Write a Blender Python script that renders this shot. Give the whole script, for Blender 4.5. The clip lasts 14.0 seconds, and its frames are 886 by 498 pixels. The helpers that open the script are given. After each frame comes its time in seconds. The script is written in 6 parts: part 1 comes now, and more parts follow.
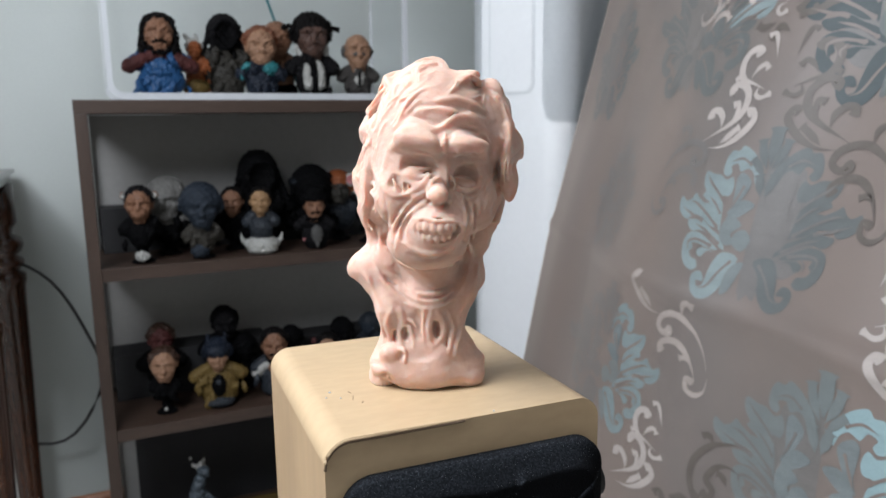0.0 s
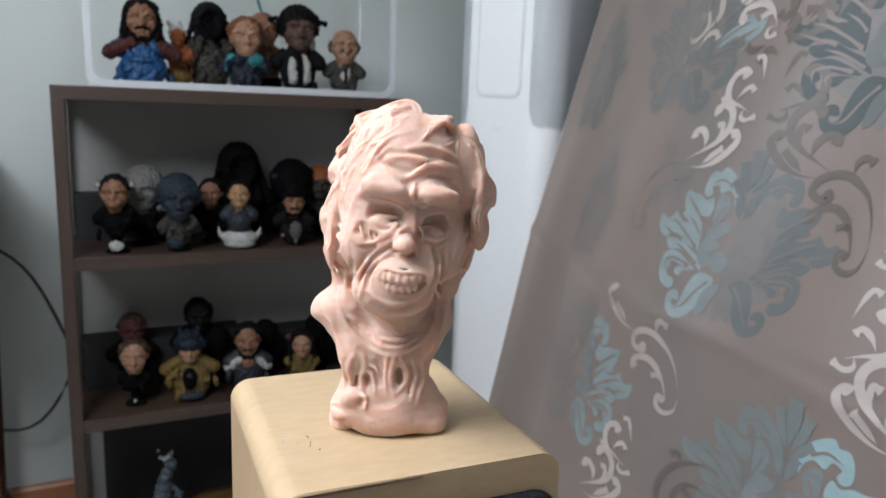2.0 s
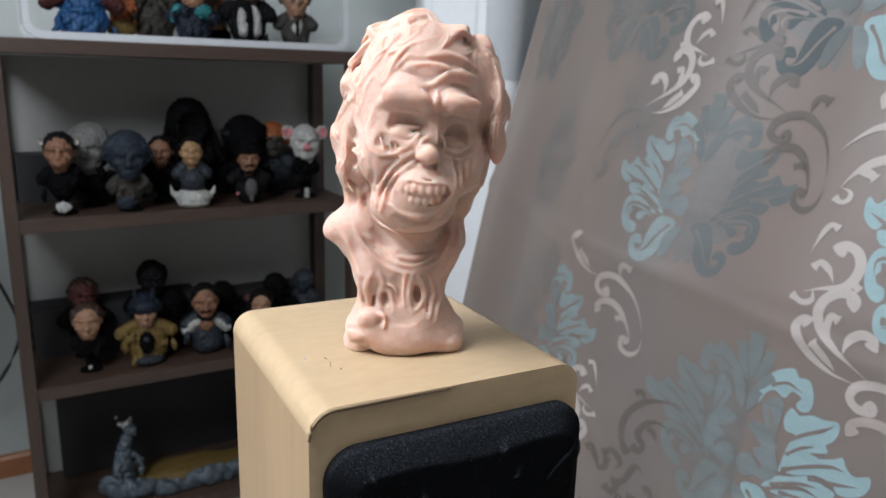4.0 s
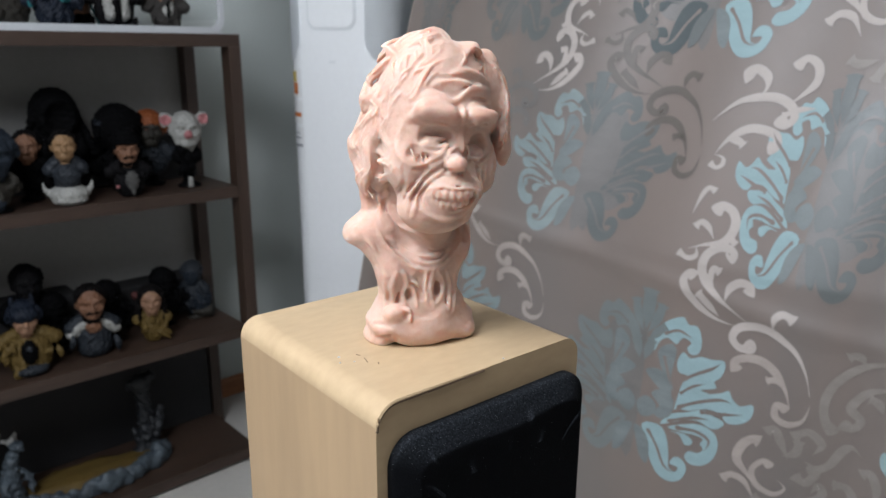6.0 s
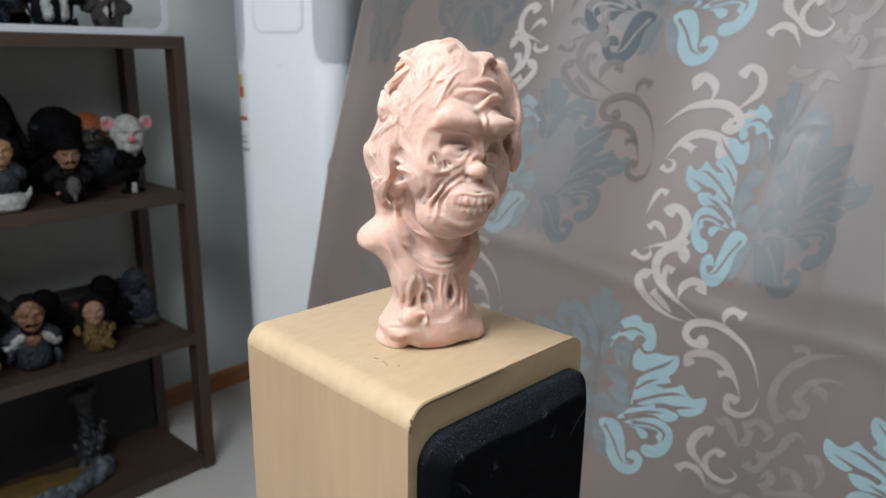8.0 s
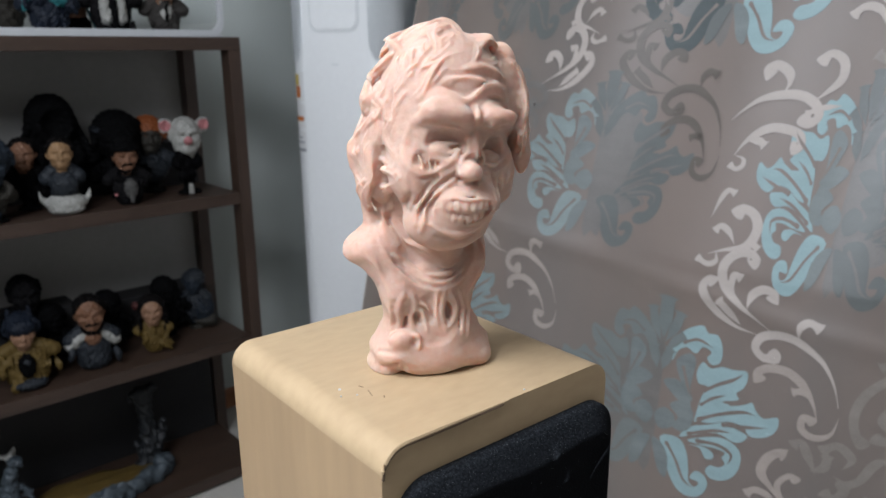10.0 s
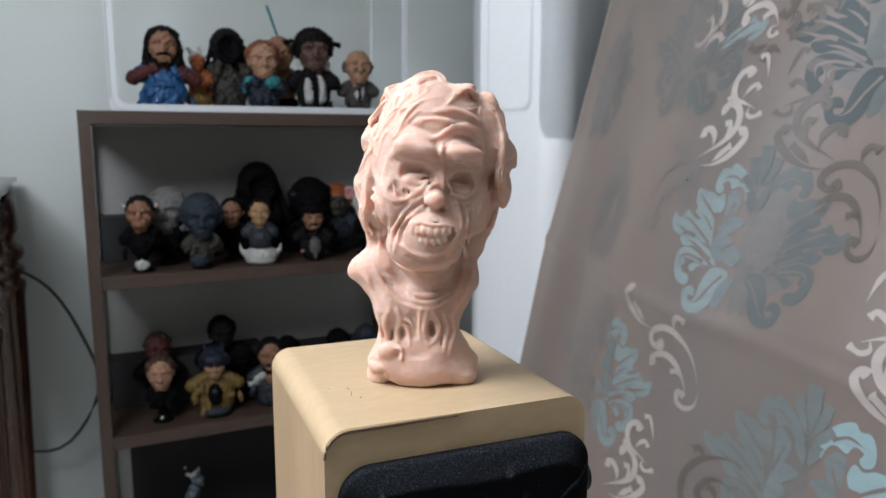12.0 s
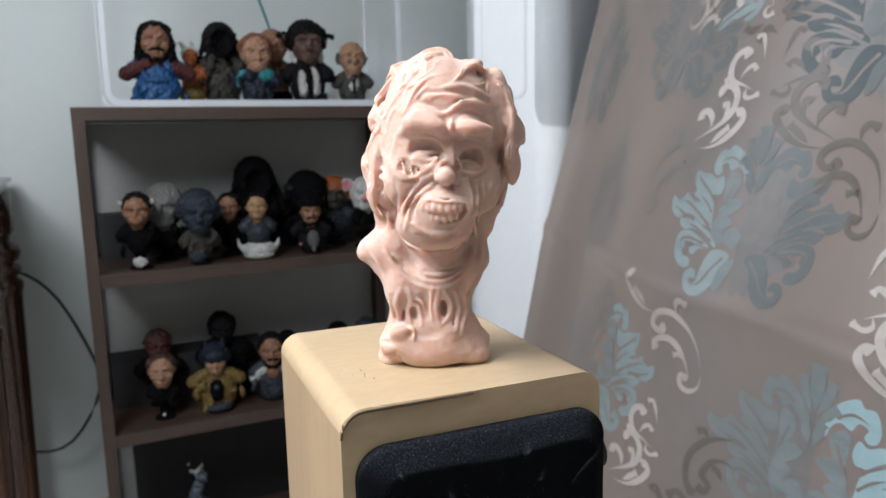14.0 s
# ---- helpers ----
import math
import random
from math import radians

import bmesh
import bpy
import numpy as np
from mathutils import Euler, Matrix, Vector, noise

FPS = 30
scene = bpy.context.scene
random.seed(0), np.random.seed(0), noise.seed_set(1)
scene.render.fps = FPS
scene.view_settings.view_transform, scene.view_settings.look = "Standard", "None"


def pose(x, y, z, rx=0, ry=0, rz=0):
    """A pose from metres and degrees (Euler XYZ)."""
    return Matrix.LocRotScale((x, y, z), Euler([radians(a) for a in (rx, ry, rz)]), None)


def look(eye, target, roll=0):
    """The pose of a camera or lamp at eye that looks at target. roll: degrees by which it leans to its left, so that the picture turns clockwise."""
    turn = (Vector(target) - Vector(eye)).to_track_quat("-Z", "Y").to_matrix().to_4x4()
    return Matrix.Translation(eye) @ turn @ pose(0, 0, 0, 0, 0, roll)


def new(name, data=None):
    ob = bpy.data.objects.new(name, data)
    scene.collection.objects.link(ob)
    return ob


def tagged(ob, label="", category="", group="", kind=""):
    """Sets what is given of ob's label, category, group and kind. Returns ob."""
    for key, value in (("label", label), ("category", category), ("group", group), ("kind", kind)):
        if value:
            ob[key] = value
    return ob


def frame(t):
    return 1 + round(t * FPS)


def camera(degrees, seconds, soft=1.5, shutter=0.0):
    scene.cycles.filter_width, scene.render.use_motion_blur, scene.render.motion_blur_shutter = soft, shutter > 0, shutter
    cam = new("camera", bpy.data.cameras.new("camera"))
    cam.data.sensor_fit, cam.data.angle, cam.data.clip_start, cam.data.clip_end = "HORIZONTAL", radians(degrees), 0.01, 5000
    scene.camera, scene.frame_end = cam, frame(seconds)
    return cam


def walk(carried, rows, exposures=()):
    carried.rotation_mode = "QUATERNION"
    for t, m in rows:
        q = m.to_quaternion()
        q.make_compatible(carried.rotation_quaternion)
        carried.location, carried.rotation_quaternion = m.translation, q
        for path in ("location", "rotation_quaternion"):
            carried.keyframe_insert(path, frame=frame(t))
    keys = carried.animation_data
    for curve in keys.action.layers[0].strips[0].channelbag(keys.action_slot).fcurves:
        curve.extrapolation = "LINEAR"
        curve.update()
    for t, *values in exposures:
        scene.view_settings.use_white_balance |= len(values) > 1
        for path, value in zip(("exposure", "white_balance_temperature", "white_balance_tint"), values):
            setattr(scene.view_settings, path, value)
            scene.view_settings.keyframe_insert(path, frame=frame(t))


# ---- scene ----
from mathutils import geometry

cam = camera(62.5, 14.0)
cam.data.dof.use_dof, cam.data.dof.focus_distance, cam.data.dof.aperture_fstop = True, 0.47, 12.0
PATH = [
    (0, (0.123, 0.129, 1.146), (0.959, 1.913, 0.799), -0.7),
    (0.5, (0.136, 0.139, 1.159), (0.998, 1.873, 0.658), 1.2),
    (1, (0.142, 0.142, 1.179), (0.996, 1.88, 0.679), 1.5),
    (1.5, (0.145, 0.143, 1.193), (1.01, 1.887, 0.735), 2.2),
    (2, (0.138, 0.14, 1.178), (1.014, 1.898, 0.803), 2.1),
    (2.5, (0.131, 0.144, 1.162), (1.024, 1.892, 0.78), 2.3),
    (3, (0.129, 0.149, 1.147), (1.042, 1.881, 0.738), 2.2),
    (3.2, (0.125, 0.153, 1.146), (1.048, 1.877, 0.729), 2.1),
    (5.3, (0.031, 0.164, 1.16), (1.209, 1.692, 0.637), 0.5),
    (5.5, (0.018, 0.17, 1.166), (1.223, 1.679, 0.645), 0.3),
    (6, (-0.001, 0.188, 1.171), (1.304, 1.607, 0.639), 0.3),
    (6.5, (-0.021, 0.211, 1.174), (1.365, 1.559, 0.662), -0.1),
    (7, (-0.047, 0.218, 1.179), (1.386, 1.52, 0.677), 0.5),
    (7.2, (-0.061, 0.217, 1.184), (1.378, 1.506, 0.668), 1.1),
    (9.3, (-0.012, 0.232, 1.155), (1.403, 1.536, 0.612), -0.3),
    (9.5, (-0.008, 0.242, 1.158), (1.388, 1.561, 0.602), -0.2),
    (10, (0.031, 0.228, 1.166), (1.325, 1.659, 0.641), -0.4),
    (10.5, (0.062, 0.195, 1.165), (1.205, 1.756, 0.658), -1.0),
    (11, (0.082, 0.157, 1.158), (1.123, 1.806, 0.715), -2.1),
    (11.5, (0.094, 0.129, 1.143), (1.007, 1.87, 0.776), -0.3),
    (12, (0.113, 0.107, 1.142), (0.96, 1.893, 0.839), 0.1),
    (12.5, (0.131, 0.096, 1.142), (0.969, 1.889, 0.854), -0.5),
    (13, (0.134, 0.091, 1.138), (0.94, 1.898, 0.842), -0.4),
    (13.5, (0.116, 0.102, 1.133), (0.939, 1.901, 0.834), -0.7),
    (14, (0.105, 0.113, 1.132), (0.963, 1.891, 0.812), -1.2),
]
walk(cam, [(t, look(eye, target, roll)) for t, eye, target, roll in PATH],
     [(0, 0.18), (0.5, 0.1), (1.5, 0.03), (2.5, 0.07), (3.0, -0.03), (5.5, 0.12), (6.5, -0.27), (7.0, -0.2), (9.5, 0.0), (10.0, -0.2), (10.5, -0.17), (11.0, -0.04), (11.5, 0.04), (12.5, 0.0), (13.0, -0.2), (13.5, 0.11), (14.0, 0.18)])

# ---------------------------------------------------------------- light
world = bpy.data.worlds.new("world")
scene.world = world
world.use_nodes = True
world.node_tree.nodes["Background"].inputs[0].default_value = (0.75, 0.82, 0.9, 1)
world.node_tree.nodes["Background"].inputs[1].default_value = 0.02


LAMP = (-0.62, 0.58, 2.40)
lamp_data = bpy.data.lights.new("ceiling_light_glow", "POINT")
lamp_data.energy, lamp_data.color, lamp_data.shadow_soft_size = 172, (0.925, 0.975, 1.06), 0.42
new("ceiling_light_glow", lamp_data).location = (LAMP[0], LAMP[1], LAMP[2] - 0.17)
scene.view_settings.exposure = 0.0

# ---------------------------------------------------------------- materials
def mat(name, colour, rough=0.6, metal=0.0, vary=0.12, coarse=6.0, fine=90.0, bump=0.15, depth=0.001,
        stretch=(1, 1, 1), second=None, spec=0.5, sheen=0.0, sss=0.0, coat=0.0, space="Object", rough_vary=0.1):
    """A painted or natural surface: two scales of colour variation, uneven gloss and fine relief."""
    m = bpy.data.materials.new(name)
    m.use_nodes = True
    nt = m.node_tree
    b = nt.nodes["Principled BSDF"]
    tc = nt.nodes.new("ShaderNodeTexCoord")
    mp = nt.nodes.new("ShaderNodeMapping")
    mp.inputs["Scale"].default_value = stretch
    nt.links.new(tc.outputs[space], mp.inputs[0])
    n1, n2 = nt.nodes.new("ShaderNodeTexNoise"), nt.nodes.new("ShaderNodeTexNoise")
    n1.inputs["Scale"].default_value, n2.inputs["Scale"].default_value = coarse, fine
    n1.inputs["Detail"].default_value, n2.inputs["Detail"].default_value = 5, 4
    for n in (n1, n2):
        nt.links.new(mp.outputs[0], n.inputs["Vector"])
    add = nt.nodes.new("ShaderNodeMath")
    add.operation = "MULTIPLY_ADD"
    nt.links.new(n2.outputs[0], add.inputs[0])
    add.inputs[1].default_value = 0.5
    half = nt.nodes.new("ShaderNodeMath")
    half.operation = "MULTIPLY"
    half.inputs[1].default_value = 0.5
    nt.links.new(n1.outputs[0], half.inputs[0])
    nt.links.new(half.outputs[0], add.inputs[2])
    ramp = nt.nodes.new("ShaderNodeValToRGB")
    dark = [c * (1 - vary) for c in colour]
    light = [min(1, c * (1 + vary)) for c in colour] if second is None else second
    e = ramp.color_ramp.elements
    e[0].position, e[0].color = 0.32, (*dark, 1)
    e[1].position, e[1].color = 0.68, (*light, 1)
    nt.links.new(add.outputs[0], ramp.inputs[0])
    nt.links.new(ramp.outputs[0], b.inputs["Base Color"])
    rr = nt.nodes.new("ShaderNodeMapRange")
    rr.inputs[3].default_value, rr.inputs[4].default_value = max(0.02, rough - rough_vary), min(1, rough + rough_vary)
    nt.links.new(n1.outputs[0], rr.inputs[0])
    nt.links.new(rr.outputs[0], b.inputs["Roughness"])
    b.inputs["Metallic"].default_value = metal
    b.inputs["Specular IOR Level"].default_value = spec
    b.inputs["Sheen Weight"].default_value = sheen
    b.inputs["Coat Weight"].default_value = coat
    if sss:
        b.inputs["Subsurface Weight"].default_value = sss
        b.inputs["Subsurface Radius"].default_value = (0.85, 0.48, 0.36)
        b.inputs["Subsurface Scale"].default_value = 0.0085
    if bump:
        bp = nt.nodes.new("ShaderNodeBump")
        bp.inputs["Strength"].default_value, bp.inputs["Distance"].default_value = bump, depth
        nt.links.new(add.outputs[0], bp.inputs["Height"])
        nt.links.new(bp.outputs[0], b.inputs["Normal"])
    return m


def glass(name, colour=(1, 1, 1), rough=0.02, ior=1.45):
    m = bpy.data.materials.new(name)
    m.use_nodes = True
    b = m.node_tree.nodes["Principled BSDF"]
    b.inputs["Base Color"].default_value = (*colour, 1)
    b.inputs["Roughness"].default_value = rough
    b.inputs["Transmission Weight"].default_value = 1
    b.inputs["IOR"].default_value = ior
    return m


M = {}
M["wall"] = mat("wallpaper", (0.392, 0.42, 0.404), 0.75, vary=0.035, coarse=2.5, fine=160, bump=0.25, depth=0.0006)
# unseen walls are made paler than the seen paper, to throw fill light
M["fill_wall"] = mat("fill_wallpaper", (0.70, 0.69, 0.66), 0.75, vary=0.05)
M["ceiling"] = mat("ceiling_paper", (0.68, 0.68, 0.67), 0.8, vary=0.03, fine=120)
M["floor"] = mat("linoleum", (0.42, 0.405, 0.375), 0.35, vary=0.06, coarse=5, fine=60, bump=0.05)
M["skirting"] = mat("skirting_wood", (0.30, 0.12, 0.05), 0.4, vary=0.3, coarse=3, fine=40, stretch=(1, 8, 8))
M["walnut"] = mat("walnut_board", (0.040, 0.024, 0.017), 0.45, vary=0.35, coarse=3, fine=30, bump=0.08, stretch=(1, 14, 14))
M["walnut_up"] = mat("walnut_upright", (0.040, 0.024, 0.017), 0.45, vary=0.35, coarse=3, fine=30, bump=0.08, stretch=(14, 14, 1))
M["panel"] = mat("shade_panel_board", (0.235, 0.23, 0.222), 0.5, vary=0.06, coarse=4, fine=60, bump=0.03)
M["veneer"] = mat("birch_veneer", (0.45, 0.325, 0.195), 0.45, vary=0.06, coarse=16, fine=70, bump=0.03, stretch=(1.0, 2.2, 2.2), second=(0.498, 0.366, 0.222))
# the same veneer; the sides' weaker light is put into a darker colour
M["veneer_shaded"] = mat("birch_veneer_shaded_side", (0.372, 0.257, 0.152), 0.45, vary=0.04, coarse=6, fine=22, bump=0.02, stretch=(4, 4, 0.5), second=(0.425, 0.295, 0.172))
M["foam"] = mat("grille_cloth", (0.003, 0.0034, 0.0042), 0.95, vary=0.35, coarse=60, fine=1100, bump=1.0, depth=0.0016, spec=0.06)
M["resin"] = mat("flesh_resin", (0.592, 0.387, 0.306), 0.56, vary=0.0, coarse=55, fine=300, bump=0.4, depth=0.0022, second=(0.657, 0.460, 0.384), sss=1.0, spec=0.25)
M["ac"] = mat("white_enamel", (0.86, 0.88, 0.90), 0.35, vary=0.02, coarse=3, fine=60, bump=0.02, coat=0.15)
M["ac_grey"] = mat("pale_grey_plastic", (0.76, 0.79, 0.81), 0.45, vary=0.03, bump=0.02)
M["ac_pale"] = mat("pale_plastic", (0.82, 0.85, 0.87), 0.4, vary=0.03, bump=0.02)
M["cloth"] = mat("taupe_satin", (0.158, 0.141, 0.135), 0.55, vary=0.10, coarse=1.6, fine=300, bump=0.25, depth=0.0006, spec=1.0, sheen=1.0, second=(0.16, 0.128, 0.112))
M["black"] = mat("black_plastic", (0.012, 0.012, 0.013), 0.4, vary=0.2, bump=0.03)
M["white"] = mat("white_plastic", (0.78, 0.79, 0.8), 0.4, vary=0.03, bump=0.02)
M["rosewood"] = mat("polished_rosewood", (0.040, 0.015, 0.007), 0.22, vary=0.5, coarse=4, fine=25, bump=0.04, stretch=(8, 8, 1), coat=0.4)
M["clear"] = glass("clear_plastic", (0.97, 0.985, 0.99))
# real threads are aqua and cream; the rest put fold sheen into colour
M["aqua"] = mat("aqua_thread", (0.30, 0.425, 0.45), 0.6, vary=0.12, coarse=12, fine=240, bump=0.35, depth=0.0006, stretch=(1, 1, 4))
M["slate"] = mat("aqua_shade_slate", (0.082, 0.100, 0.105), 0.6, vary=0.15, coarse=12, fine=240, bump=0.35, depth=0.0006, stretch=(1, 1, 4))
M["umber"] = mat("cream_shade_umber", (0.098, 0.080, 0.068), 0.5, vary=0.2, coarse=12, fine=240, bump=0.35, depth=0.0006, stretch=(1, 1, 4))
M["rosy"] = mat("cream_haze_rosy", (0.40, 0.345, 0.315), 0.5, vary=0.15, coarse=12, fine=240, bump=0.35, depth=0.0006, stretch=(1, 1, 4))
M["haze_green"] = mat("aqua_haze_green", (0.20, 0.228, 0.232), 0.5, vary=0.2, coarse=12, fine=240, bump=0.35, depth=0.0006, stretch=(1, 1, 4))
M["hush"] = mat("aqua_haze_ground", (0.150, 0.141, 0.136), 0.5, vary=0.15, coarse=12, fine=240, bump=0.35, depth=0.0006, stretch=(1, 1, 4))
M["mist"] = mat("aqua_shade_mist", (0.100, 0.116, 0.118), 0.5, vary=0.14, coarse=12, fine=240, bump=0.35, depth=0.0006, stretch=(1, 1, 4))
M["teal_grey"] = mat("aqua_shade_teal", (0.155, 0.185, 0.188), 0.5, vary=0.14, coarse=12, fine=240, bump=0.35, depth=0.0006, stretch=(1, 1, 4))
M["haze"] = mat("aqua_haze_blue", (0.25, 0.305, 0.31), 0.5, vary=0.14, coarse=12, fine=240, bump=0.35, depth=0.0006, stretch=(1, 1, 4))
M["cream"] = mat("cream_thread", (0.48, 0.428, 0.4), 0.55, vary=0.1, coarse=12, fine=240, bump=0.4, depth=0.0006, stretch=(1, 1, 4))
M["bronze"] = mat("cream_shade_bronze", (0.275, 0.245, 0.222), 0.5, vary=0.15, coarse=12, fine=240, bump=0.35, depth=0.0006, stretch=(1, 1, 4))
# the ground and the threads coloured dull by sheen share one satin gloss
for key in ("cloth", "hush", "mist", "umber", "teal_grey"):
    b_ = M[key].node_tree.nodes["Principled BSDF"]
    b_.inputs["Specular IOR Level"].default_value, b_.inputs["Sheen Weight"].default_value, b_.inputs["Sheen Roughness"].default_value = 1.0, 0.7, 0.5
    b_.inputs["Sheen Tint"].default_value = (1.0, 0.87, 0.78, 1)

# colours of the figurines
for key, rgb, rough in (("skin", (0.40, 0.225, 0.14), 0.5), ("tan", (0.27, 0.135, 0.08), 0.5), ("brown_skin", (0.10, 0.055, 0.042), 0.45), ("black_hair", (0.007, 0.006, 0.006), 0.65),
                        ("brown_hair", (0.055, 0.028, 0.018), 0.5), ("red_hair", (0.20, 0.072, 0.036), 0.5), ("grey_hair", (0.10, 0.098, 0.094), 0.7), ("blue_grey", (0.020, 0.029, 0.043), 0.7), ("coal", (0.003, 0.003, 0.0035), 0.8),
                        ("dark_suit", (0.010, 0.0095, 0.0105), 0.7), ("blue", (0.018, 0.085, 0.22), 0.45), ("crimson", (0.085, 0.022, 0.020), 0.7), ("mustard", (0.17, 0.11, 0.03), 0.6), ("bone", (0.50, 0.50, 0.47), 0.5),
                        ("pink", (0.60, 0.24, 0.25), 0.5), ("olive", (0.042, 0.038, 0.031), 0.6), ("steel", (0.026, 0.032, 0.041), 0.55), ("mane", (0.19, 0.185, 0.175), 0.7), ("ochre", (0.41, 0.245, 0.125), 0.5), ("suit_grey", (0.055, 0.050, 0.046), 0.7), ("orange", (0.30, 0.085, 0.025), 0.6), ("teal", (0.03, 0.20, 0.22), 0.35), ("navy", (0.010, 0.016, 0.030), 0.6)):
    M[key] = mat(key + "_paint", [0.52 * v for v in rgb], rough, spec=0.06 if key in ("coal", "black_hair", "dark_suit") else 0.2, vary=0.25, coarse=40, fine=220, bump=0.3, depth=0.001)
M["rock"] = mat("painted_rock", (0.022, 0.033, 0.046), 0.6, vary=0.5, coarse=25, fine=160, bump=0.5, depth=0.002, second=(0.068, 0.090, 0.108))
M["slab"] = mat("slab_paint", (0.006, 0.008, 0.011), 0.6, vary=0.4, coarse=25, fine=160, bump=0.5)
M["milky"] = mat("milky_plastic", (0.46, 0.48, 0.50), 0.3, vary=0.03, bump=0.02)
M["card"] = mat("black_card", (0.006, 0.006, 0.007), 0.75, vary=0.2, coarse=8)
M["cable"] = mat("black_rubber", (0.012, 0.012, 0.012), 0.5, vary=0.2)
M["orange_print"] = mat("orange_print", (0.55, 0.16, 0.03), 0.5)
M["grey_print"] = mat("grey_print", (0.22, 0.24, 0.28), 0.5)
M["yellow_print"] = mat("yellow_print", (0.60, 0.45, 0.08), 0.5)
M["green"] = mat("green_plastic", (0.20, 0.32, 0.04), 0.45)


def shot(m, brown, grey):
    """Shot cloth: the weft's brown and the warp's grey show in long uneven streaks."""
    nt = m.node_tree
    b = nt.nodes["Principled BSDF"]
    old = b.inputs["Base Color"].links[0].from_socket
    tc, mp, n = (nt.nodes.new("ShaderNode" + k) for k in ("TexCoord", "Mapping", "TexNoise"))
    mp.inputs["Scale"].default_value = (2, 3.6, 1.0)
    nt.links.new(tc.outputs["Object"], mp.inputs[0])
    nt.links.new(mp.outputs[0], n.inputs["Vector"])
    n.inputs["Scale"].default_value, n.inputs["Detail"].default_value = 1.0, 3
    ramp = nt.nodes.new("ShaderNodeValToRGB")
    e = ramp.color_ramp.elements
    e[0].position, e[0].color = 0.36, (*grey, 1)
    e[1].position, e[1].color = 0.62, (*brown, 1)
    nt.links.new(n.outputs[0], ramp.inputs[0])
    mix = nt.nodes.new("ShaderNodeMix")
    mix.data_type = "RGBA"
    mix.inputs[0].default_value = 0.7
    nt.links.new(old, mix.inputs[6])
    nt.links.new(ramp.outputs[0], mix.inputs[7])
    nt.links.new(mix.outputs[2], b.inputs["Base Color"])


shot(M["cloth"], (0.218, 0.164, 0.140), (0.156, 0.143, 0.137))


def dusty(m, amount, size):
    """Dust on a dark cloth: a grey film where it faces up, and pale specks."""
    nt = m.node_tree
    b = nt.nodes["Principled BSDF"]
    old = b.inputs["Base Color"].links[0].from_socket
    tc, geo, sep_n = (nt.nodes.new("ShaderNode" + k) for k in ("TexCoord", "NewGeometry", "SeparateXYZ"))
    nt.links.new(geo.outputs["Normal"], sep_n.inputs[0])
    up = nt.nodes.new("ShaderNodeMapRange")
    up.interpolation_type = "SMOOTHSTEP"
    for k, value in ((1, 0.12), (2, 0.85), (3, 0.0), (4, 1.0)):
        up.inputs[k].default_value = value
    nt.links.new(sep_n.outputs[2], up.inputs[0])
    film = nt.nodes.new("ShaderNodeTexNoise")
    film.inputs["Scale"].default_value, film.inputs["Detail"].default_value = 900, 3
    nt.links.new(tc.outputs["Object"], film.inputs["Vector"])
    grain = nt.nodes.new("ShaderNodeMapRange")
    for k, value in ((1, 0.44), (2, 0.66), (3, 0.25), (4, 1.0)):
        grain.inputs[k].default_value = value
    nt.links.new(film.outputs[0], grain.inputs[0])
    cover = nt.nodes.new("ShaderNodeMath")
    cover.operation = "MULTIPLY"
    nt.links.new(up.outputs[0], cover.inputs[0])
    nt.links.new(grain.outputs[0], cover.inputs[1])
    first = nt.nodes.new("ShaderNodeMix")
    first.data_type = "RGBA"
    nt.links.new(cover.outputs[0], first.inputs[0])
    nt.links.new(old, first.inputs[6])
    first.inputs[7].default_value = (0.033, 0.037, 0.044, 1)
    v = nt.nodes.new("ShaderNodeTexVoronoi")
    v.inputs["Scale"].default_value = size
    nt.links.new(tc.outputs["Object"], v.inputs["Vector"])
    near = nt.nodes.new("ShaderNodeMath")
    near.operation, near.inputs[1].default_value = "LESS_THAN", 0.2
    nt.links.new(v.outputs["Distance"], near.inputs[0])
    sep = nt.nodes.new("ShaderNodeSeparateColor")
    nt.links.new(v.outputs["Color"], sep.inputs[0])
    share = nt.nodes.new("ShaderNodeMath")
    share.operation, share.inputs[1].default_value, share.inputs[2].default_value = "MULTIPLY_ADD", amount, 0.008
    nt.links.new(up.outputs[0], share.inputs[0])
    pick = nt.nodes.new("ShaderNodeMath")
    pick.operation = "LESS_THAN"
    nt.links.new(sep.outputs[0], pick.inputs[0])
    nt.links.new(share.outputs[0], pick.inputs[1])
    both = nt.nodes.new("ShaderNodeMath")
    both.operation = "MULTIPLY"
    nt.links.new(near.outputs[0], both.inputs[0])
    nt.links.new(pick.outputs[0], both.inputs[1])
    mix = nt.nodes.new("ShaderNodeMix")
    mix.data_type = "RGBA"
    nt.links.new(both.outputs[0], mix.inputs[0])
    nt.links.new(first.outputs[2], mix.inputs[6])
    mix.inputs[7].default_value = (0.30, 0.31, 0.33, 1)
    nt.links.new(mix.outputs[2], b.inputs["Base Color"])


dusty(M["foam"], 0.12, 1800)
M["crack"] = mat("dark_crack", (0.11, 0.07, 0.042), 0.8)

# ---------------------------------------------------------------- mesh helpers
def part(name, bm, material, parent=None, label="", smooth=False, m=None):
    """Links a bmesh as one mesh object, under a thing or a part."""
    data = bpy.data.meshes.new(name)
    if smooth:
        for f in bm.faces:
            f.smooth = True
    bm.to_mesh(data)
    bm.free()
    for one in material if isinstance(material, (list, tuple)) else [material]:
        data.materials.append(one)
    ob = new(name, data)
    if parent is not None:
        ob.parent = parent
    if m is not None:
        ob.matrix_basis = m
    return tagged(ob, label)


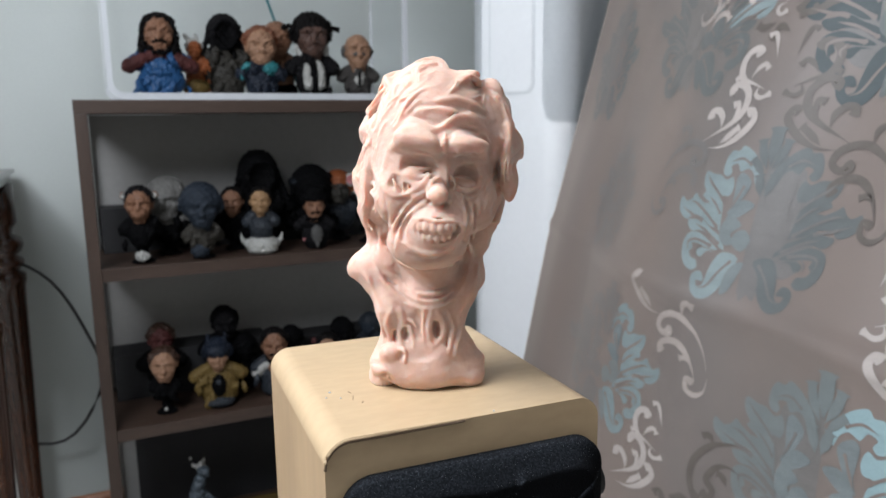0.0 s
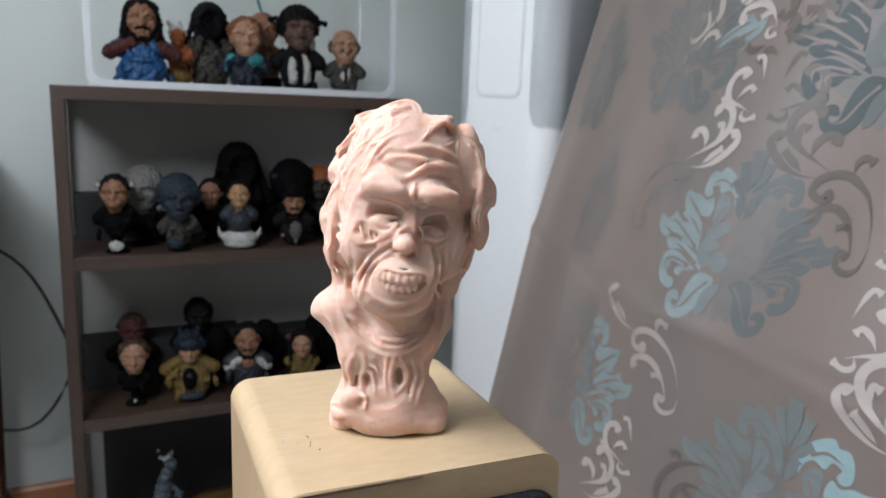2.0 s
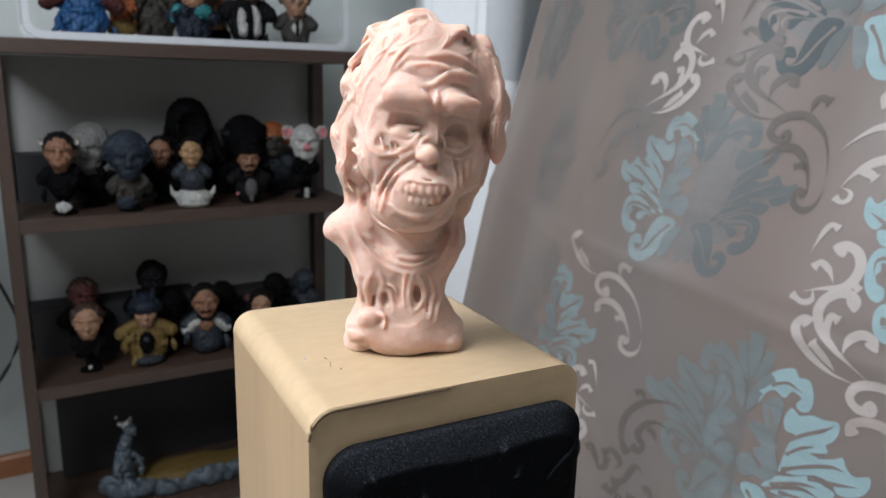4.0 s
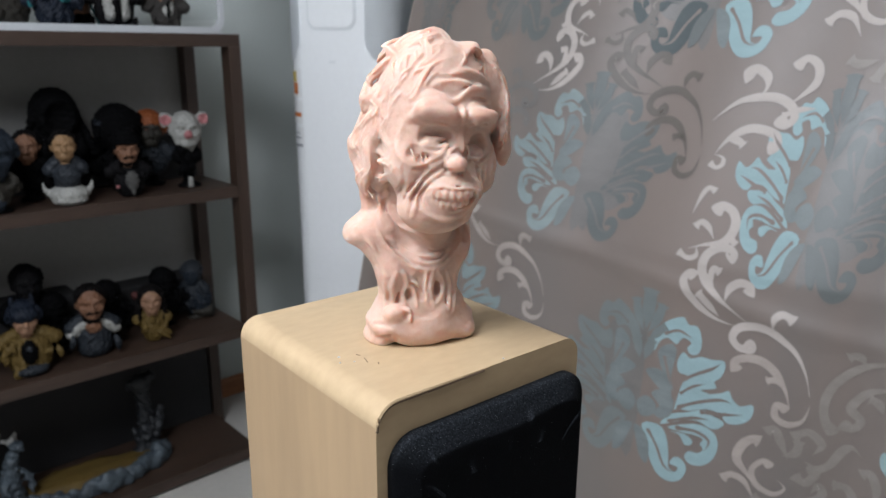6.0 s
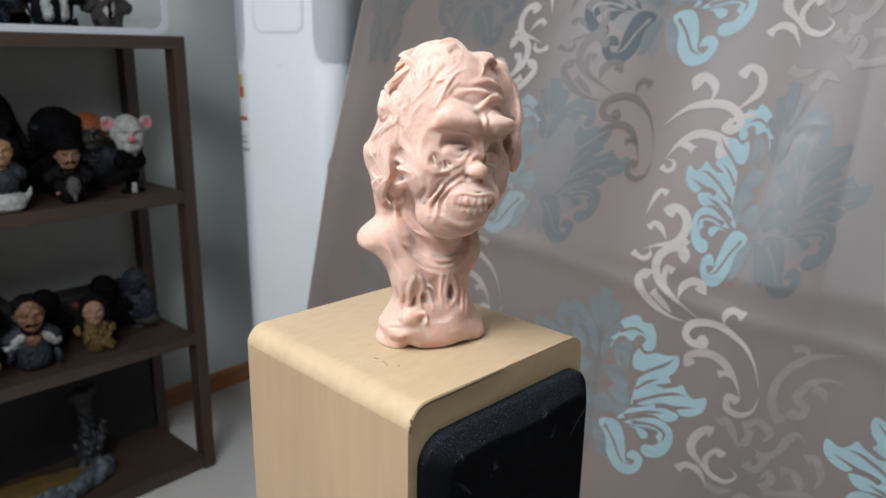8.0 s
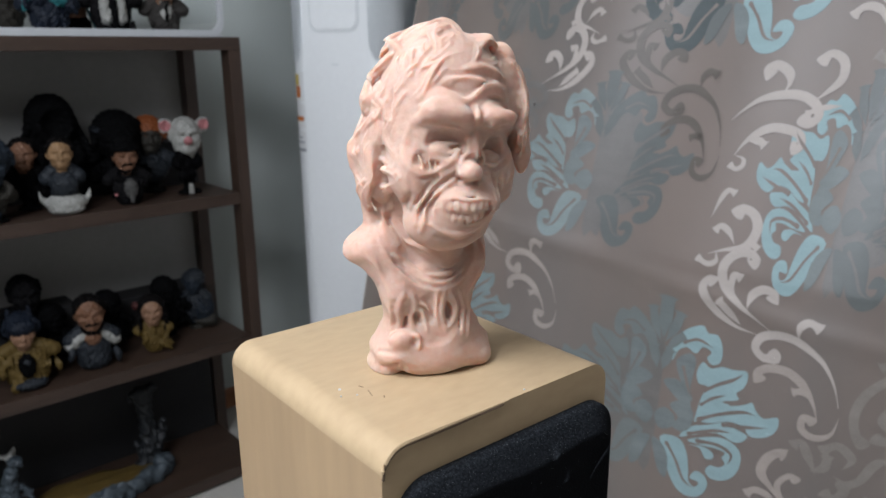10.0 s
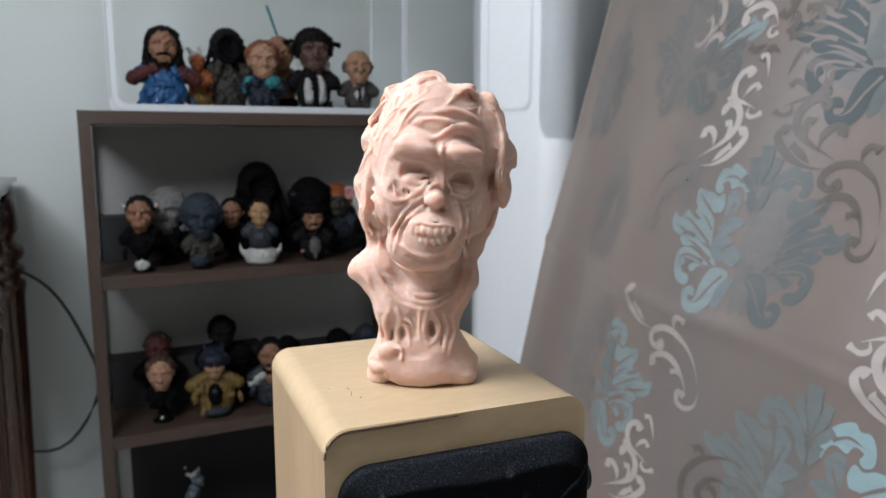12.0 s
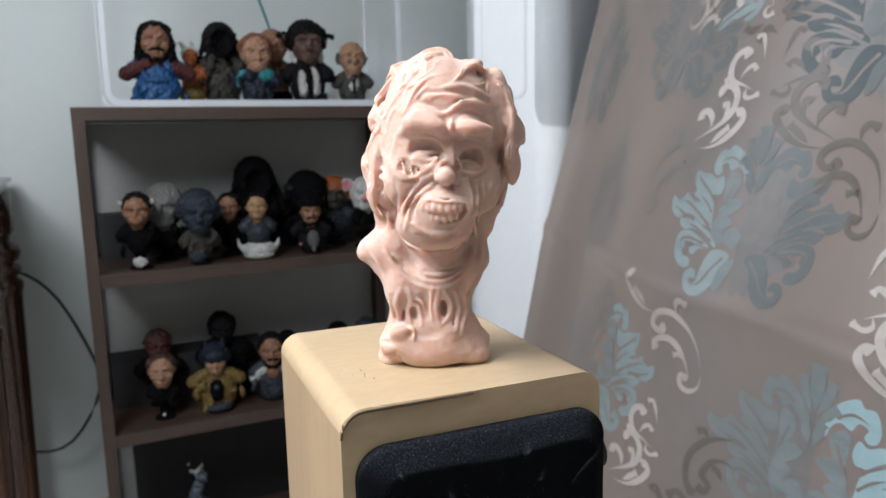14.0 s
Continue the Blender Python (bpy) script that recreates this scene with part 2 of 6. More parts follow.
def thing(name, label, category, place=(0, 0, 0), yaw=0.0, group="", kind=""):
    ob = new(name)
    ob.empty_display_size = 0.05
    ob.matrix_basis = pose(*place, 0, 0, yaw)
    return tagged(ob, label, category, group, kind)


def box(lo, hi, bevel=0.0, seg=2, bm=None):
    """A box between two corners, with rounded edges."""
    bm = bm or bmesh.new()
    made = bmesh.ops.create_cube(bm, size=1)["verts"]
    for v in made:
        v.co = Vector([lo[i] + (v.co[i] + 0.5) * (hi[i] - lo[i]) for i in range(3)])
    if bevel:
        edges = {e for v in made for e in v.link_edges}
        bmesh.ops.bevel(bm, geom=list(edges), offset=bevel, segments=seg, profile=0.6, affect="EDGES")
    return bm


def lathe(profile, n=24, bm=None, squash=1.0):
    """A turned body about z from (radius, height) pairs."""
    bm = bm or bmesh.new()
    rings = [[bm.verts.new((r * math.cos(2 * math.pi * i / n), squash * r * math.sin(2 * math.pi * i / n), z)) for i in range(n)] for r, z in profile]
    for a, b in zip(rings, rings[1:]):
        for i in range(n):
            bm.faces.new((a[i], a[(i + 1) % n], b[(i + 1) % n], b[i]))
    bm.faces.new(rings[0][::-1])
    bm.faces.new(rings[-1])
    return bm


def tube(points, radius, n=8, bm=None, ends=None):
    """A round rod along points; ends: how the radius tapers, one factor a point."""
    bm = bm or bmesh.new()
    pts = [Vector(p) for p in points]
    rings = []
    for k, p in enumerate(pts):
        d = (pts[min(k + 1, len(pts) - 1)] - pts[max(k - 1, 0)]).normalized()
        side = d.cross(Vector((0, 0, 1)) if abs(d.z) < 0.9 else Vector((1, 0, 0))).normalized()
        up = side.cross(d)
        r = radius * (ends[k] if ends else 1)
        rings.append([bm.verts.new(p + r * (math.cos(2 * math.pi * i / n) * side + math.sin(2 * math.pi * i / n) * up)) for i in range(n)])
    for a, b in zip(rings, rings[1:]):
        for i in range(n):
            bm.faces.new((a[i], a[(i + 1) % n], b[(i + 1) % n], b[i]))
    bm.faces.new(rings[0][::-1])
    bm.faces.new(rings[-1])
    bmesh.ops.recalc_face_normals(bm, faces=bm.faces[:])
    return bm


def prism(outline, y0, y1, bm=None, axis="y"):
    """A flat outline of (a, z) pairs drawn out along y (or along z or x)."""
    bm = bm or bmesh.new()
    put = {"y": lambda a, b, c: (a, c, b), "z": lambda a, b, c: (a, b, c), "x": lambda a, b, c: (c, a, b)}[axis]
    lo = [bm.verts.new(put(a, b, y0)) for a, b in outline]
    hi = [bm.verts.new(put(a, b, y1)) for a, b in outline]
    n = len(outline)
    for i in range(n):
        bm.faces.new((lo[i], lo[(i + 1) % n], hi[(i + 1) % n], hi[i]))
    bm.faces.new(lo[::-1])
    bm.faces.new(hi)
    bmesh.ops.recalc_face_normals(bm, faces=bm.faces[:])
    return bm


def round_rect(x0, z0, x1, z1, r, seg=6):
    pts = []
    for cx, cz, a0 in ((x1 - r, z1 - r, 0), (x0 + r, z1 - r, 90), (x0 + r, z0 + r, 180), (x1 - r, z0 + r, 270)):
        for k in range(seg + 1):
            a = radians(a0 + 90 * k / seg)
            pts.append((cx + r * math.cos(a), cz + r * math.sin(a)))
    return pts


# ---------------------------------------------------------------- the room
X0, X1, Y0, Y1, H = -3.2, 1.62, -2.8, 2.40, 2.40
T = 0.12


def structure(name, bm, material, label, category):
    return tagged(part(name, bm, material, None, label), "", category, "", "structure")


structure("floor", box((X0 - T, Y0 - T, -0.1), (X1 + T, Y1 + T, 0.0)), M["floor"], "pale beige linoleum floor", "floor")
structure("ceiling", box((X0 - T, Y0 - T, H), (X1 + T, Y1 + T, H + 0.1)), M["ceiling"], "white papered ceiling", "ceiling")
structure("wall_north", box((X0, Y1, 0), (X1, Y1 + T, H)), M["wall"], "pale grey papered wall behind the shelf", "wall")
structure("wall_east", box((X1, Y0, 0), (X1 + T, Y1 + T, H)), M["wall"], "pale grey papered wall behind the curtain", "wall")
# out of view; pale so that they bounce light into the room
structure("wall_west", box((X0 - T, Y0, 0), (X0, Y1 + T, H)), M["fill_wall"], "unseen plain papered wall, pale to bounce fill light", "wall")
structure("wall_south", box((X0 - T, Y0 - T, 0), (X1 + T, Y0, H)), M["fill_wall"], "unseen plain papered wall, pale to bounce fill light", "wall")
structure("baseboard", prism([(Y1, 0), (Y1 - 0.014, 0), (Y1 - 0.014, 0.055), (Y1 - 0.008, 0.064), (Y1, 0.066)], X0, X1 - 0.02, axis="x"), M["skirting"], "reddish brown wooden skirting board", "skirting board")

# the lamp on the ceiling
lamp = thing("ceiling_lamp", "round white ceiling lamp with a frosted cover", "lamp", (LAMP[0], LAMP[1], H))
part("base_plate", lathe([(0.23, -0.05), (0.24, -0.045), (0.24, 0)], 40), M["white"], lamp)
part("shade_ring", lathe([(0.215, -0.09), (0.225, -0.085), (0.225, -0.05)], 40), M["white"], lamp)

# ---------------------------------------------------------------- shelf
SX0, SX1, SY0, SY1 = 0.083, 0.926, 1.966, 2.285
BOARDS = (0.026, 0.402, 0.799, 1.186)
shelf = thing("shelf_unit", "dark walnut wood-grain shelf unit with open sides and three tiers", "shelf unit", (SX0, SY0, 0))
SW, SD = SX1 - SX0, SY1 - SY0
for k, z in enumerate(BOARDS):
    part("top_board" if k == 3 else "shelf_board", box((0.0 if k == 3 else 0.027, 0.002 if k < 3 else 0, z - 0.016), (SW if k == 3 else SW - 0.032, SD - (0.002 if k < 3 else 0), z + 0.015), 0.0015), M["walnut"], shelf)
for x, w in ((0, 0.027), (SW - 0.032, 0.032)):
    for y, d in ((0, 0.045), (SD - 0.045, 0.045)):
        part("post", box((x, y, 0), (x + w, y + d, 1.17), 0.0015), M["walnut_up"], shelf)

# panels added behind the tiers to deepen the shade on the wall there
for lower, upper in zip(BOARDS, BOARDS[1:]):
    part("shade_panel", box((0.028, SD - 0.005, lower + 0.0155), (SW - 0.033, SD - 0.001, upper - 0.0165), 0.0004), M["panel"], shelf, "grey panel added to darken the back of a tier")

# ---------------------------------------------------------------- loudspeaker
TOP = 0.981
PW, PD, PH = 0.169, 0.173, 0.285
speaker = thing("loudspeaker", "small birch-veneered bookshelf loudspeaker with a black cloth grille", "loudspeaker", (0.217, 0.479, TOP - PH), -3.0)


def cabinet_outline(r=0.014):
    pts = [(0, 0), (PW, 0)]
    pts += [(PW - r + r * math.cos(radians(a)), PH - r + r * math.sin(radians(a))) for a in range(0, 91, 3)]
    pts += [(r + r * math.cos(radians(a)), PH - r + r * math.sin(radians(a))) for a in range(90, 181, 3)]
    return pts


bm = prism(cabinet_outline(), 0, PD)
# flat side faces take the veneer colour darkened for shade
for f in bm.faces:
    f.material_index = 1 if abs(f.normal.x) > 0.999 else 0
cab = part("cabinet", bm, (M["veneer"], M["veneer_shaded"]), speaker, "birch veneer worn at the front corner")


def grille_mesh():
    """A cloth-covered pad with a soft puffed rim; along its top the cloth sags in shallow waves."""
    bm = bmesh.new()
    rows = []
    outline = ((0, -0.0003), (0, -0.0050), (0.0003, -0.0064), (0.0012, -0.0076), (0.0035, -0.0095), (0.0065, -0.0118), (0.0095, -0.0140), (0.0112, -0.0152), (0.0122, -0.0158), (0.0135, -0.0161), (0.018, -0.0161), (0.024, -0.0161), (0.03, -0.0161))
    for k, (inset, y) in enumerate(outline):
        t = min(1.0, inset / 0.013)
        pts = round_rect(0.007 + inset, 0.012 + inset, PW - 0.0005 - inset, PH - 0.022 - inset * 1.15, max(0.019 - inset * 0.6, 0.006), 10)
        # long straight runs of the outline are cut finely
        fine = []
        for a, b in zip(pts, pts[1:] + pts[:1]):
            n = max(1, int(math.dist(a, b) / 0.004))
            fine += [(a[0] + (b[0] - a[0]) * q / n, a[1] + (b[1] - a[1]) * q / n) for q in range(n)]
        if rows and len(fine) != len(rows[0]):
            fine = [fine[int(q * len(fine) / len(rows[0]))] for q in range(len(rows[0]))]
        ring_ = []
        for x, z in fine:
            top = max(0.0, min(1.0, (z - PH * 0.8) / (PH * 0.06)))
            wave = 0.0011 * math.sin(x * 44 + 0.6) + 0.0007 * math.sin(x * 97 + 2.0) + 0.0004 * noise.noise(Vector((x * 90, z * 90, 1.0)))
            ring_.append(bm.verts.new((x, y + top * t * (inset < 0.018) * 0.3 * wave, z + top * t ** 1.5 * (1 - max(0.0, (inset - 0.019) / 0.011)) * wave)))
        rows.append(ring_)
    n = len(rows[0])
    for a, b in zip(rows, rows[1:]):
        for i in range(n):
            bm.faces.new((a[i], a[(i + 1) % n], b[(i + 1) % n], b[i]))
    # the flat face is set off by a doubled ring, so that it shades evenly
    bm.faces.new([bm.verts.new(v.co) for v in rows[-1]])
    bm.faces.new(rows[0][::-1])
    bmesh.ops.recalc_face_normals(bm, faces=bm.faces[:])
    return bm


part("grille", grille_mesh(), M["foam"], speaker, "black cloth grille, dusty along its top", smooth=True)

# wear on the cabinet: the veneer lifting along the front corner, scratches and spots of glue
r_ = 0.014
arc = [(r_ - r_ * math.cos(radians(a)), -0.0006, PH - r_ + r_ * math.sin(radians(a)) + 0.0002) for a in range(0, 91, 15)]
part("peeled_edge", tube(arc + [(0.03, -0.0008, PH + 0.0003), (0.055, -0.0008, PH + 0.0002), (0.085, -0.0004, PH)], 0.0014, 6, ends=(0.6, 0.9, 1, 1, 1, 1, 1, 0.9, 0.7, 0.3)), M["veneer"], cab, "lifted sliver of veneer")
part("gap", tube([(x, y - 0.0006, z - 0.0012) for x, y, z in arc] + [(0.03, -0.0013, PH - 0.0011), (0.055, -0.0011, PH - 0.001), (0.08, -0.0008, PH - 0.0008)], 0.0008, 5), M["crack"], cab, "dark gap under the veneer")
for k, (x, y, dx, dy, w) in enumerate(((0.030, 0.052, 0.002, 0.007, 0.0002), (0.032, 0.064, -0.001, 0.003, 0.0002), (0.034, 0.046, 0.001, 0.0015, 0.0003))):
    part("scratch", tube([(x, y, PH + 0.0001), (x + dx / 2, y + dy / 2, PH + 0.0001), (x + dx, y + dy, PH + 0.0001)], w, 5), M["crack"], cab)
for x, y, q in ((0.020, 0.070, 0.0009), (0.016, 0.062, 0.0006), (0.024, 0.058, 0.0006), (0.10, 0.003, 0.0007)):
    bm = lathe([(q, 0), (q * 0.8, 0.0004), (q * 0.3, 0.0006)], 12)
    part("glue_spot", bm, M["milky"], cab, m=pose(x, y, PH + 0.0001))
knob = lathe([(0.011, 0), (0.011, 0.009), (0.009, 0.0105)], 20)
part("knob", knob, M["black"], speaker, "black knob", m=pose(PW, 0.014, PH - 0.062, 0, 90, 0))

stand = thing("speaker_stand", "plain dark wooden stand under the loudspeaker", "speaker stand", (0.217, 0.479, 0), -3.0)
part("foot", box((0.0, 0.0, 0), (PW, PD, 0.03), 0.003), M["walnut"], stand)
part("column", box((0.055, 0.06, 0.03), (PW - 0.055, PD - 0.05, TOP - PH - 0.02), 0.003), M["walnut_up"], stand)
part("top_plate", box((0.012, 0.012, TOP - PH - 0.02), (PW - 0.012, PD - 0.012, TOP - PH), 0.002), M["walnut"], stand)

# ---------------------------------------------------------------- the bust
BUST = (0.30, 0.545, TOP)
BYAW = -23.0
# --grid
class Clay:
    """A solid modelled like clay in a grid of distances: x to its left hand, f to its front, z up, in millimetres."""

    def __init__(self, low, count, step, paint=False):
        self.step, self.low, self.count = step, np.array(low, float), count
        self.gx, self.gf, self.gz = (low[i] + step * np.arange(count[i], dtype=np.float32) for i in range(3))
        self.clay = np.full(count, 40.0, np.float32)
        self.paint = np.zeros(count, np.int8) if paint else None
        self.middle = np.array((6.0, -8.0, 135.0))

    def patch(self, lo, hi, margin):
        """The part of the grid round a box, as slices and as coordinates."""
        a = [min(self.count[i] - 1, max(0, int((lo[i] - margin - self.low[i]) / self.step))) for i in range(3)]
        b = [max(a[i] + 1, min(self.count[i], int((hi[i] + margin - self.low[i]) / self.step) + 2)) for i in range(3)]
        cut = tuple(slice(p, q) for p, q in zip(a, b))
        return cut, self.gx[cut[0]][:, None, None], self.gf[cut[1]][None, :, None], self.gz[cut[2]][None, None, :]

    def knead(self, cut, d, k, sign, colour=None):
        """Joins to the clay (sign 1) or takes away (-1), with a seam k mm wide; sign 0 only paints."""
        f = self.clay[cut]
        if colour is not None:
            self.paint[cut][(d < f) if sign else (d < 0)] = colour
        if sign > 0:
            h = np.clip(0.5 + 0.5 * (f - d) / k, 0, 1)
            self.clay[cut] = f + (d - f) * h - k * h * (1 - h)
        elif sign < 0:
            h = np.clip(0.5 - 0.5 * (f + d) / k, 0, 1)
            self.clay[cut] = f + (-d - f) * h + k * h * (1 - h)

    def lump(self, sign, k, x, f, z, rx, rf, rz, tilt=0.0, colour=None):
        """An ellipsoid, turned in the plane of the face by tilt degrees."""
        r = max(rx, rf, rz)
        cut, gx, gf, gz = self.patch((x - r, f - r, z - r), (x + r, f + r, z + r), k + 2)
        c, s = math.cos(radians(tilt)), math.sin(radians(tilt))
        px, pf, pz = (gx - x) * c + (gz - z) * s, gf - f, (gz - z) * c - (gx - x) * s
        k0 = np.sqrt((px / rx) ** 2 + (pf / rf) ** 2 + (pz / rz) ** 2)
        k1 = np.sqrt((px / rx ** 2) ** 2 + (pf / rf ** 2) ** 2 + (pz / rz ** 2) ** 2) + 1e-6
        self.knead(cut, k0 * (k0 - 1) / k1, k, sign, colour)

    @staticmethod
    def smooth_path(numbers, n=5):
        p = np.array(numbers, float).reshape(-1, 3)
        p = np.vstack([p[:1], p, p[-1:]])
        out = []
        for k in range(1, len(p) - 2):
            for t in np.linspace(0, 1, n + 1)[: n + 1 if k == len(p) - 3 else n]:
                w = (-t + 2 * t * t - t ** 3, 2 - 5 * t * t + 3 * t ** 3, t + 4 * t * t - 3 * t ** 3, t ** 3 - t * t)
                out.append(0.5 * sum(w[j] * p[k - 1 + j] for j in range(4)))
        return np.array(out)

    def roll(self, sign, k, radii, p, colour=None):
        """A rolled strip of clay along the points p, of the given radii."""
        r = max(radii)
        cut, gx, gf, gz = self.patch(p.min(0) - r, p.max(0) + r, k + 1)
        best = np.full(np.broadcast(gx, gf, gz).shape, 1e3, np.float32)
        for a, b, ra, rb in zip(p[:-1], p[1:], radii[:-1], radii[1:]):
            d = b - a
            ux, uf, uz = gx - a[0], gf - a[1], gz - a[2]
            q = np.clip((ux * d[0] + uf * d[1] + uz * d[2]) / max(d @ d, 1e-6), 0, 1)
            best = np.minimum(best, np.sqrt((ux - q * d[0]) ** 2 + (uf - q * d[1]) ** 2 + (uz - q * d[2]) ** 2) - ra - (rb - ra) * q)
        self.knead(cut, best, k, sign, colour)

    def limb(self, sign, k, r0, r1, *numbers, colour=None):
        p = self.smooth_path(numbers)
        self.roll(sign, k, np.linspace(r0, r1, len(p)), p, colour)

    def fold(self, sign, k, r, *numbers, colour=None):
        """A crease or a wrinkle, thinning out at both ends."""
        p = self.smooth_path(numbers)
        self.roll(sign, k, r * (0.35 + 0.65 * np.sin(math.pi * np.linspace(0.06, 0.94, len(p)))), p, colour)

    def lock(self, r, n, *numbers, colour=None):
        """A lock of hair of n strands lying side by side, running together at its tip."""
        p = self.smooth_path(numbers)
        t = np.gradient(p, axis=0)
        out = p - self.middle
        side = np.cross(t, out)
        side /= np.linalg.norm(side, axis=1)[:, None] + 1e-9
        f = np.linspace(0, 1, len(p))
        body = r * (0.40 + 0.60 * np.sin(math.pi * np.clip(0.10 + 0.82 * f, 0, 1)))
        away = out / np.linalg.norm(out, axis=1)[:, None]
        turn = p[0].sum()
        p = p + side * (0.60 * r * np.sin(7 * f + turn))[:, None] + away * (0.25 * r * np.sin(5 * f + 2 * turn))[:, None]
        self.roll(1, 1.2, body * 0.66, p - 0.2 * r * away, colour)
        for j in range(n + 2):
            o = (j / (n + 1) * 2 - 1) * 0.80
            wave = o + 0.18 * np.sin(6 * f + 2.1 * j + turn)
            arch = 0.52 * (1 - (o / 0.95) ** 2) + 0.14 * np.sin(4 * f + 3.7 * j)
            self.roll(1, 0.4, body * 0.25, p + side * (body * wave)[:, None] + away * (body * arch)[:, None], colour)

    def ripple(self, seed, size, n, height):
        """The uneven surface of the cast."""
        rng = np.random.default_rng(seed)
        for _ in range(n):
            k = rng.normal(size=3)
            k *= rng.uniform(0.7, 1.4) * 2 * math.pi / size / np.linalg.norm(k)
            a, b, c = np.exp(1j * (k[0] * self.gx + rng.uniform(0, 6.3))), np.exp(1j * k[1] * self.gf), np.exp(1j * k[2] * self.gz)
            wave = np.real((a[:, None] * b[None, :])[:, :, None].astype(np.complex64) * c[None, None, :].astype(np.complex64))
            self.clay += height / math.sqrt(n) * wave

    def soften(self):
        """Evens out pits and seams by one pass of a narrow blur."""
        for axis in range(3):
            self.clay = 0.84 * self.clay + 0.08 * (np.roll(self.clay, 1, axis) + np.roll(self.clay, -1, axis))

    def mesh(self, name, materials):
        """The skin of the clay, cut flat where it stands."""
        clay, count = np.maximum(self.clay, -self.gz[None, None, :]), self.count
        for edge in (clay[0], clay[-1], clay[:, 0], clay[:, -1], clay[:, :, -1]):
            edge[...] = np.maximum(edge, 0.1)
        inside = clay < 0
        corners = [(i, j, k) for i in (0, 1) for j in (0, 1) for k in (0, 1)]
        total = sum(inside[i:count[0] - 1 + i, j:count[1] - 1 + j, k:count[2] - 1 + k].astype(np.int8) for i, j, k in corners)
        cells = np.argwhere((total > 0) & (total < 8))
        value = np.stack([clay[cells[:, 0] + i, cells[:, 1] + j, cells[:, 2] + k] for i, j, k in corners], -1)
        place, hits = np.zeros((len(cells), 3)), np.zeros(len(cells))
        for m, a in enumerate(corners):
            for n, b in enumerate(corners):
                if n > m and sum(abs(p - q) for p, q in zip(a, b)) == 1:
                    cross = (value[:, m] < 0) != (value[:, n] < 0)
                    w = np.where(cross, value[:, m] / np.where(cross, value[:, m] - value[:, n], 1), 0)
                    place += cross[:, None] * (np.array(a) + w[:, None] * (np.array(b) - np.array(a)))
                    hits += cross
        place = self.low + self.step * (cells + place / hits[:, None])
        number = np.full([c - 1 for c in count], -1, np.int64)
        number[tuple(cells.T)] = np.arange(len(cells))
        faces, tint = [], []
        for axis in range(3):
            u, v = [(1, 2), (2, 0), (0, 1)][axis]
            lo, hi = [slice(None)] * 3, [slice(None)] * 3
            lo[axis], hi[axis] = slice(0, -1), slice(1, None)
            edge = np.argwhere(inside[tuple(lo)] != inside[tuple(hi)])
            edge = edge[(edge[:, u] > 0) & (edge[:, v] > 0) & (edge[:, u] < count[u] - 1) & (edge[:, v] < count[v] - 1)]
            quad = []
            for du, dv in ((-1, -1), (0, -1), (0, 0), (-1, 0)):
                e = edge.copy()
                e[:, u] += du
                e[:, v] += dv
                quad.append(number[tuple(e.T)])
            quad = np.stack(quad, -1)
            faces.append(np.where(inside[tuple(edge.T)][:, None], quad[:, ::-1], quad))
            if self.paint is not None:
                step = np.zeros(3, int)
                step[axis] = 1
                within = np.where(inside[tuple(edge.T)][:, None], edge, edge + step)
                tint.append(self.paint[tuple(within.T)])
        faces = np.vstack(faces)
        keep = (faces >= 0).all(1)
        data = bpy.data.meshes.new(name)
        data.from_pydata((place * (0.001, -0.001, 0.001)).tolist(), [], faces[keep].tolist())
        data.polygons.foreach_set("use_smooth", [True] * len(data.polygons))
        for m in materials:
            data.materials.append(m)
        if tint:
            data.polygons.foreach_set("material_index", np.concatenate(tint)[keep].astype(np.int32))
        return data


body = Clay((-66.0, -62.0, -1.4), (201, 176, 300), 0.7)
lump, limb, fold, lock = body.lump, body.limb, body.fold, body.lock
#STROKES
# the large forms
lump(1, 6, 11.6, 7.4, 156.4, 35.2, 36.9, 40.9, 6.3)
lump(1, 8, 9.2, 17.0, 134.5, 32.8, 29.1, 41.9, 0.3)
lump(1, 8, 6.2, 27.8, 95.2, 24.0, 17.9, 17.0, -1.6)
lump(1, 6, 13.4, 37.6, 106.6, 18.1, 15.5, 13.1, -3.2)
lump(1, 8, -12.0, 27.3, 121.0, 12.0, 14.3, 15.0, -0.0)
lump(1, 8, 35.3, 24.7, 117.4, 12.3, 10.6, 17.0, -1.5)
lump(1, 8, 6.3, -9.1, 101.8, 34.3, 20.4, 35.2, -0.1)
lump(1, 6, -28.0, 1.9, 137.4, 4.0, 13.5, 32.0, -8.1)
lump(1, 6, 54.4, 5.0, 149.1, 4.0, 21.3, 26.4, -1.0)
lump(1, 4, 3.9, 0.8, 194.6, 14.2, 18.9, 5.0, 18.3)
lump(1, 4, 28.0, 10.4, 188.9, 11.2, 16.0, 4.0, 18.7)
lump(1, 4, -11.4, 5.6, 180.4, 4.0, 11.7, 11.8, 30.1)
lump(1, 4, -26.7, 2.0, 159.9, 6.8, 6.8, 4.8, -0.1)
lump(1, 4, -35.8, -9.2, 127.8, 4.0, 4.0, 8.7, 6.0)
lump(1, 4, 56.0, 1.8, 151.3, 7.8, 11.1, 12.9, 6.9)
lump(1, 4, 41.4, 4.8, 177.7, 4.2, 12.4, 10.0, -28.0)
lump(1, 5, 8.0, -2.0, 79.0, 19.0, 20.0, 22.0, -0.0)
lump(1, 5, 4.1, 0.8, 45.6, 18.9, 18.8, 24.0, 0.2)
lump(1, 6, -32.4, -6.6, 76.4, 13.9, 15.6, 8.8, 30.7)
